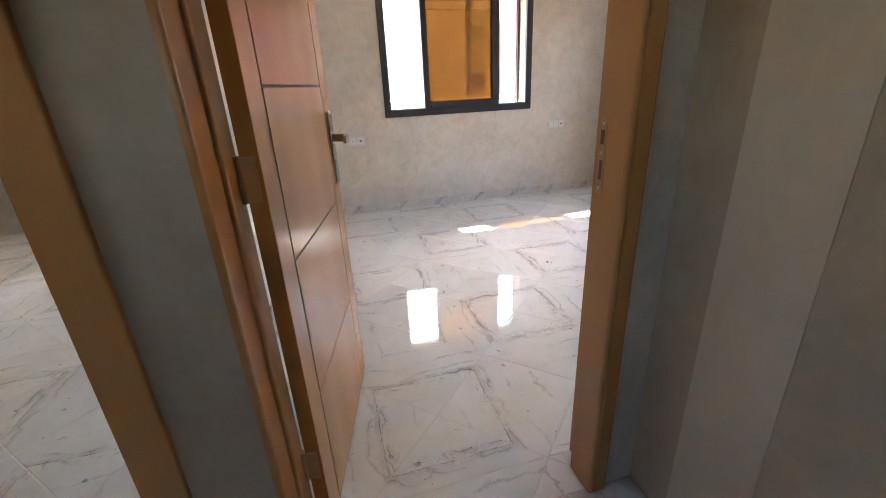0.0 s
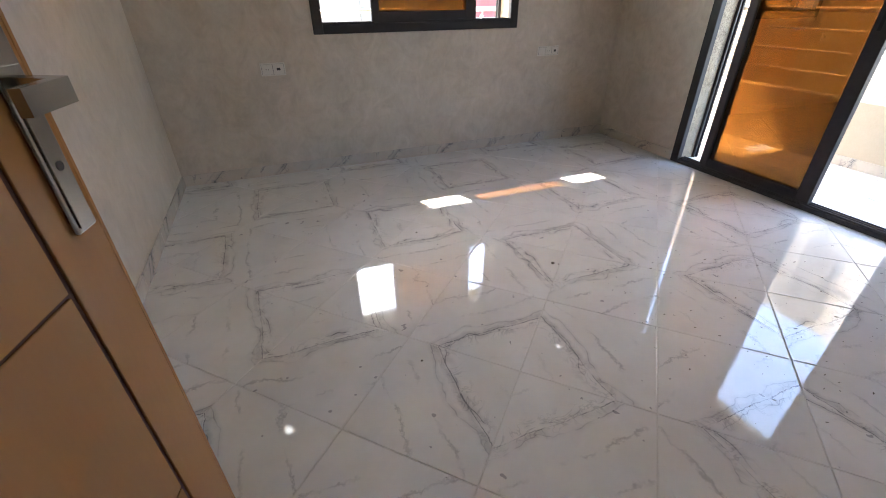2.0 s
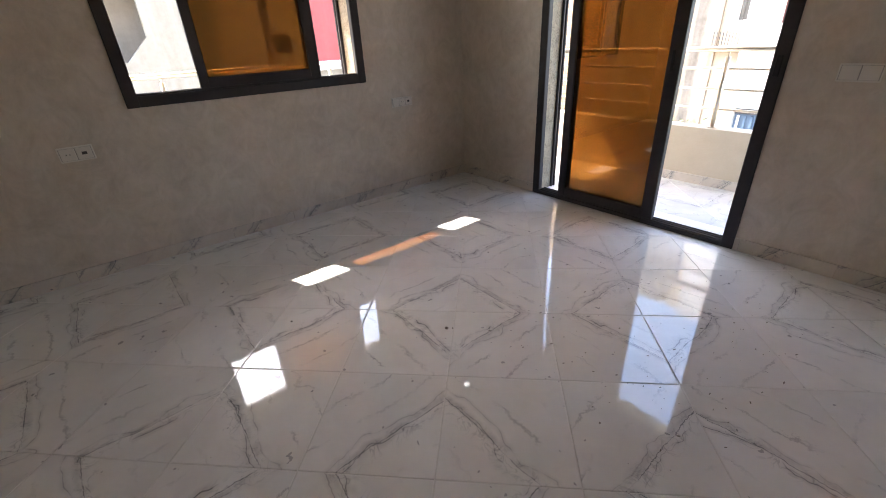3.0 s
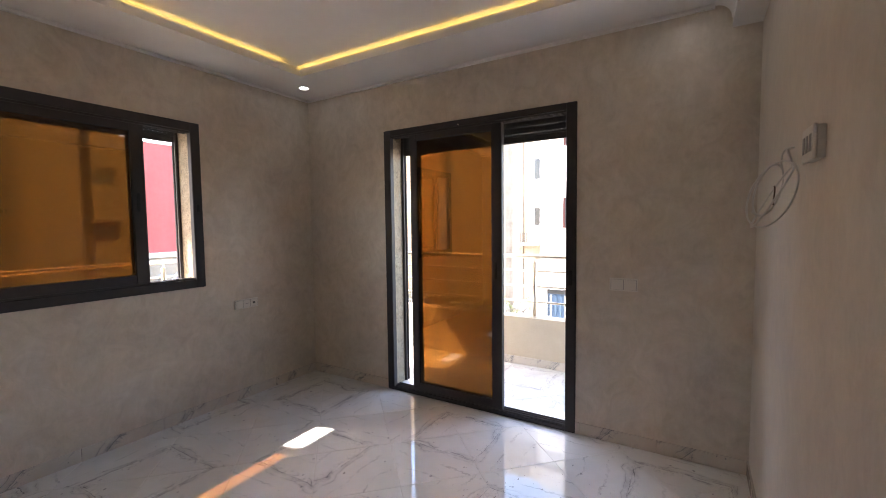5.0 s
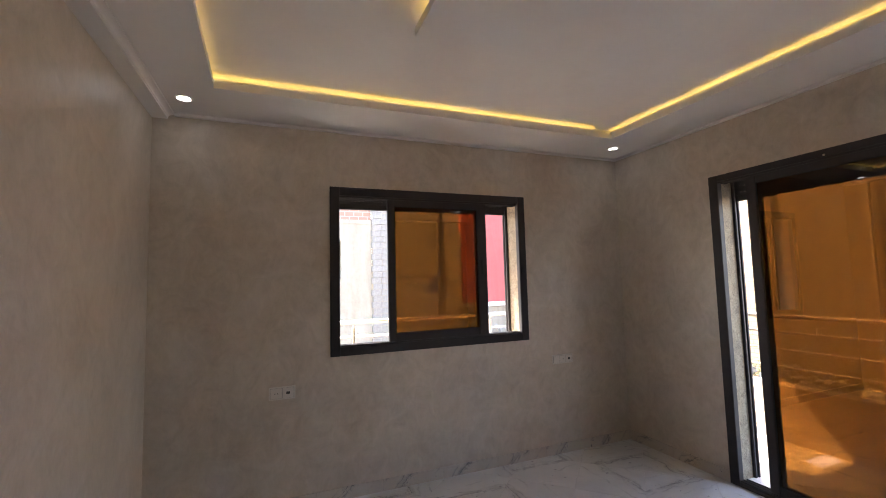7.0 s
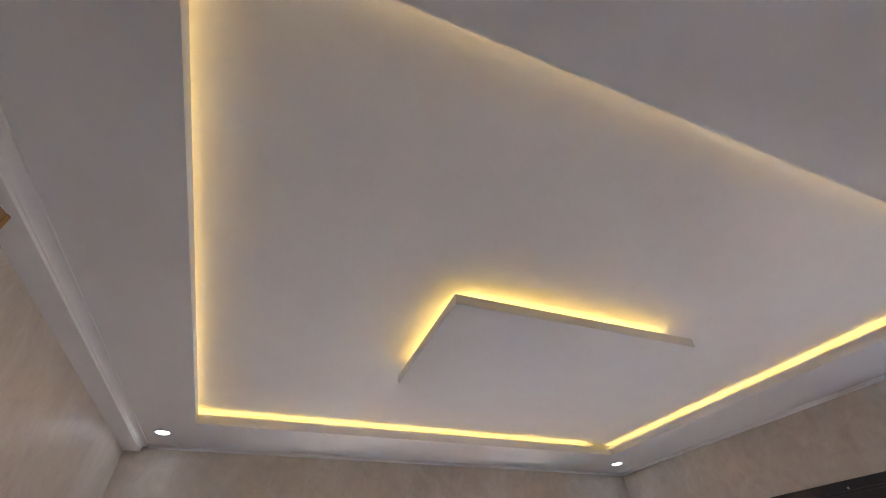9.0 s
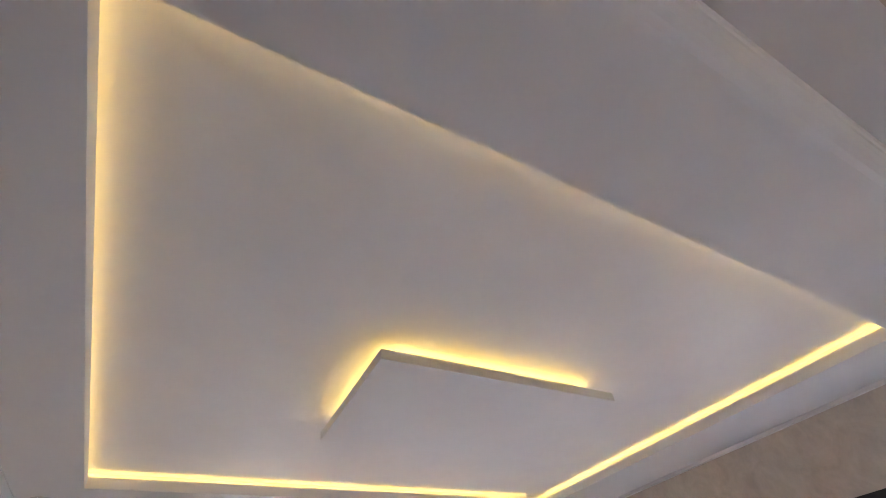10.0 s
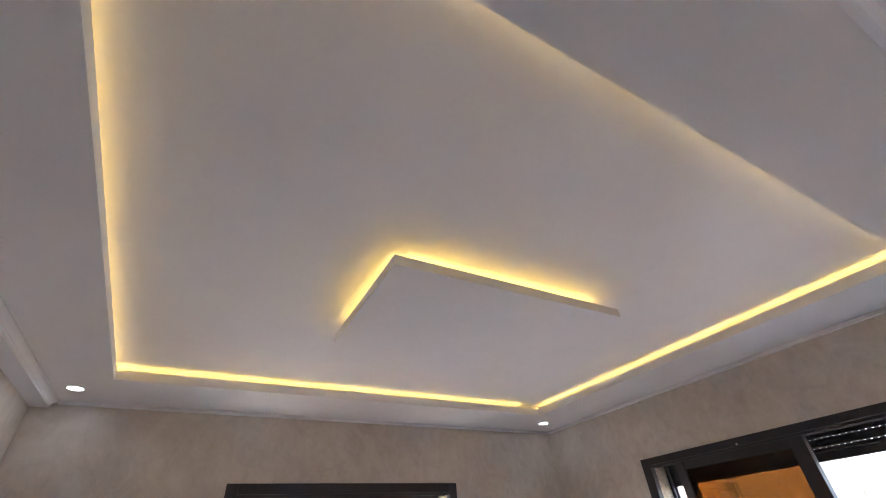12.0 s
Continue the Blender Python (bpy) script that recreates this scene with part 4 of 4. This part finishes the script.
part("shaft", rod((0, 0, 0.0), (0, 0, 9.5), 0.045, 16), M_POLE, pole, smooth=True)
part("foot", rod((0, 0, 0.0), (0, 0, 0.06), 0.11, 16), M_CONCRETE, pole)


# rubble and weeds on the ground across the street
def rubble(name, label, x0, x1, y0, y1, n, seed, zb, hi, mat):
    rg = random.Random(seed)
    bm = bmesh.new()
    for _ in range(n):
        r = rg.uniform(0.05, 0.22)
        m = Matrix.Translation((rg.uniform(x0, x1), rg.uniform(y0, y1), zb + rg.uniform(0, hi))) @ Euler((rg.uniform(0, 6), rg.uniform(0, 6), 0)).to_matrix().to_4x4() @ Matrix.Diagonal((r, r * rg.uniform(0.6, 1.2), r * rg.uniform(0.5, 1), 1))
        bmesh.ops.create_icosphere(bm, subdivisions=1, radius=1.0, matrix=m)
    for v in bm.verts:
        v.co += Vector((rg.uniform(-1, 1), rg.uniform(-1, 1), rg.uniform(-1, 1))) * 0.025
    tagged(part(name, bm, mat), label, "rubble", kind="stuff")


rubble("rubble_heap", "pale broken stones heaped across the street", 3.3, 9.0, 9.4, 11.2, 420, 3, -3.3, 3.2, M_RUBBLE)
rubble("stone_bank", "stony bank along the foot of the blind wall", 12.0, 13.0, 2.2, 13.0, 420, 5, -3.3, 1.5, M_RUBBLE)
rg = random.Random(9)
bm = bmesh.new()
for _ in range(1500):
    c = Vector((rg.uniform(11.9, 12.8), rg.uniform(2.4, 12.0), rg.uniform(-2.3, -1.5)))
    a, tl = rg.uniform(0, 6.28), rg.uniform(-0.8, 0.8)
    u = Vector((math.cos(a), math.sin(a), tl)) * rg.uniform(0.04, 0.10)
    w_ = Vector((-math.sin(a), math.cos(a), 0.3)) * 0.03
    bm.faces.new([bm.verts.new(c + k) for k in (-u, w_, u, -w_)])
tagged(part("weeds", bm, M_LEAF), "dry green weeds along the wall foot", "weeds", kind="stuff")


# small chips and crumbs left on the floor
def chip(x, y, r, seed):
    rg_ = random.Random(seed)
    bm = bmesh.new()
    bmesh.ops.create_icosphere(bm, subdivisions=1, radius=r)
    for v in bm.verts:
        v.co = Vector((v.co.x * rg_.uniform(0.7, 1.3), v.co.y * rg_.uniform(0.6, 1.1), max(-r * 0.4, v.co.z * 0.55 * rg_.uniform(0.7, 1.2))))
    ob = part("debris_chip", bm, M_CHIP)
    ob.location = (x, y, r * 0.4)
    return tagged(ob, "small dark chip of building debris on the tiles", "debris", "floor debris")


for k, (x, y, r) in enumerate(((-1.795, -1.868, 0.011), (-1.772, -1.886, 0.005), (-2.33, -1.30, 0.006), (-1.10, -1.45, 0.006), (-2.62, -2.25, 0.005))):
    chip(x, y, r, 20 + k)
rg = random.Random(31)
bm = bmesh.new()
for _ in range(170):
    x, y = rg.uniform(-1.75, -0.5), rg.uniform(-3.0, -2.0)
    r = rg.choice((0.001, 0.0012, 0.0016, 0.002, 0.0028))
    bmesh.ops.create_icosphere(bm, subdivisions=1, radius=r, matrix=Matrix.Translation((x, y, r * 0.4)) @ Matrix.Rotation(rg.uniform(-0.9, 0.5), 4, "Z") @ Matrix.Diagonal((rg.uniform(0.8, 3.6), 1, 0.35, 1)))
tagged(part("crumbs", bm, M_CHIP), "scattered dark crumbs of plaster dust on the tiles", "crumbs", kind="stuff")


# ---- floors: tiles laid on the diagonal ----
TS, GAP = 0.45, 0.0016
U0, V0 = -2.45, 0.085
R2 = math.sqrt(0.5)


def clip_poly(poly, x0, x1, y0, y1):
    for ax, lim, sg in ((0, x0, 1), (0, x1, -1), (1, y0, 1), (1, y1, -1)):
        res = []
        for i, p in enumerate(poly):
            q = poly[(i + 1) % len(poly)]
            dp, dq = sg * (p[ax] - lim), sg * (q[ax] - lim)
            if dp >= 0:
                res.append(p)
            if dp * dq < 0:
                k = dp / (dp - dq)
                res.append((p[0] + k * (q[0] - p[0]), p[1] + k * (q[1] - p[1])))
        poly = res
        if len(poly) < 3:
            return []
    return poly


def area(poly):
    return abs(sum(p[0] * q[1] - q[0] * p[1] for p, q in zip(poly, poly[1:] + poly[:1]))) / 2


def tile_mesh(poly, mat=None):
    """A flat tile of the given outline, 8 mm thick, with an eased top edge."""
    if sum(p[0] * q[1] - q[0] * p[1] for p, q in zip(poly, poly[1:] + poly[:1])) < 0:
        poly = poly[::-1]
    cx, cy = sum(p[0] for p in poly) / len(poly), sum(p[1] for p in poly) / len(poly)
    n = len(poly)
    verts = [(x, y, -0.008) for x, y in poly] + [(x, y, -0.0013) for x, y in poly]
    rings = ((0.0009, -0.0004), (0.002, -0.0001), (0.0038, 0.0))
    for e, z in rings:
        for x, y in poly:
            l = max(1e-6, math.hypot(cx - x, cy - y))
            verts.append((x + (cx - x) / l * e * 1.41, y + (cy - y) / l * e * 1.41, z))
    faces = [tuple(range(4 * n, 5 * n))]
    for i in range(n):
        j = (i + 1) % n
        for r in range(4):
            faces.append((r * n + i, r * n + j, (r + 1) * n + j, (r + 1) * n + i))
    me = bpy.data.meshes.new("tile")
    me.from_pydata(verts, [], faces)
    me.materials.append(mat or M_MARBLE)
    return me


FULL = tile_mesh([(GAP, GAP), (TS - GAP, GAP), (TS - GAP, TS - GAP), (GAP, TS - GAP)])
FULL_BALCONY = tile_mesh([(GAP, GAP), (TS - GAP, GAP), (TS - GAP, TS - GAP), (GAP, TS - GAP)], M_BALTILE)


def lay(floor, rects, zoff=0.0, mat=None):
    """Tiles of the diagonal lattice within the rectangles; each tile's origin is the corner where its diamond is centred."""
    for x0, x1, y0, y1 in rects:
        for i in range(-16, 17):
            for j in range(-16, 17):
                cu, cv = U0 + i * 2 * TS, V0 + j * 2 * TS
                wx, wy = (cu + cv) * R2, (cu - cv) * R2
                if not (x0 - 1 < wx < x1 + 1 and y0 - 1 < wy < y1 + 1):
                    continue
                for k in range(4):
                    m = Matrix.Translation((wx, wy, zoff)) @ Matrix.Rotation(radians(45 + 90 * k), 4, "Z")
                    full = [(GAP, GAP), (TS - GAP, GAP), (TS - GAP, TS - GAP), (GAP, TS - GAP)]
                    wp = [tuple((m @ Vector((*p, 0)))[:2]) for p in full]
                    cp = clip_poly(wp, x0 + 0.0015, x1 - 0.0015, y0 + 0.0015, y1 - 0.0015)
                    if len(cp) < 3 or area(cp) < 0.0004:
                        continue
                    if area(cp) > area(wp) - 1e-6:
                        me = FULL if mat is None else FULL_BALCONY
                    else:
                        inv = m.inverted()
                        me = tile_mesh([tuple((inv @ Vector((*p, zoff)))[:2]) for p in cp], mat)
                    ob = new("tile", me)
                    ob.parent = floor
                    ob.matrix_local = m


floor = setting("floor", box(XL - 0.12, 0.10, -6.6, 0.0, -0.25, -0.0022), M_GROUT, "glossy white marble-look tiles laid diagonally with grey diamond veins", "floor")
lay(floor, [(XL, 0.0, YF, 0.0), (-3.424, -2.575, -3.53, YF), (-3.79, HX, -6.6, -3.53), (0.0, 0.066, BD[0] + 0.02, BD[1] - 0.02)])
floor2 = setting("next_room_floor", box(-6.8, XL - 0.121, -6.6, 0.78, -0.25, -0.0022), M_GROUT, "glossy white marble-look floor of the next room", "floor")
lay(floor2, [(-6.8, XL - 0.12, -3.53, 0.78), (-5.2, XL - 0.12, -6.6, -3.53)])
floor3 = setting("balcony_floor", box(0.27, 1.18, -6.5, 1.18, -0.0345, -0.0262), M_GROUT, "white marble-look balcony floor tiles", "floor")
lay(floor3, [(0.272, 1.178, -3.6, 1.178)], -0.024, M_BALTILE)

# marble skirting pieces
SK = tile_mesh([(0.001, 0.0), (0.449, 0.0), (0.449, 0.078), (0.001, 0.078)], M_SKIRT)


def skirting(name, runs, z=0.0):
    """runs: (x, y, turn, length), the run's start on the wall, its heading in degrees, with the room to its left."""
    base = None
    root = thing(name, "beige marble-look tile skirting with grey veins", "skirting", kind="structure")
    for x, y, turn, length in runs:
        at = pose(x, y, z, 0, 0, turn)
        s = 0.0
        while s < length - 0.01:
            l = min(0.45, length - s)
            me = SK if l > 0.449 else tile_mesh([(0.001, 0.0), (l - 0.001, 0.0), (l - 0.001, 0.078), (0.001, 0.078)], M_SKIRT)
            ob = new("tile", me)
            ob.parent = root
            ob.matrix_local = at @ pose(s, 0.0105, 0.0, 90, 0, 0) @ Matrix.Scale(-1, 4, (0, 0, 1))
            s += l


skirting("baseboard", [(0.0, 0.0, 180, -XL), (XL, 0.0, -90, -YF), (-2.50, YF, 0, 2.50), (0.0, YF, 90, YF * -1 + BD[0]), (0.0, BD[1], 90, -BD[1])])
skirting("balcony_baseboard", [(1.18, -3.6, 90, 4.78)], -0.024)
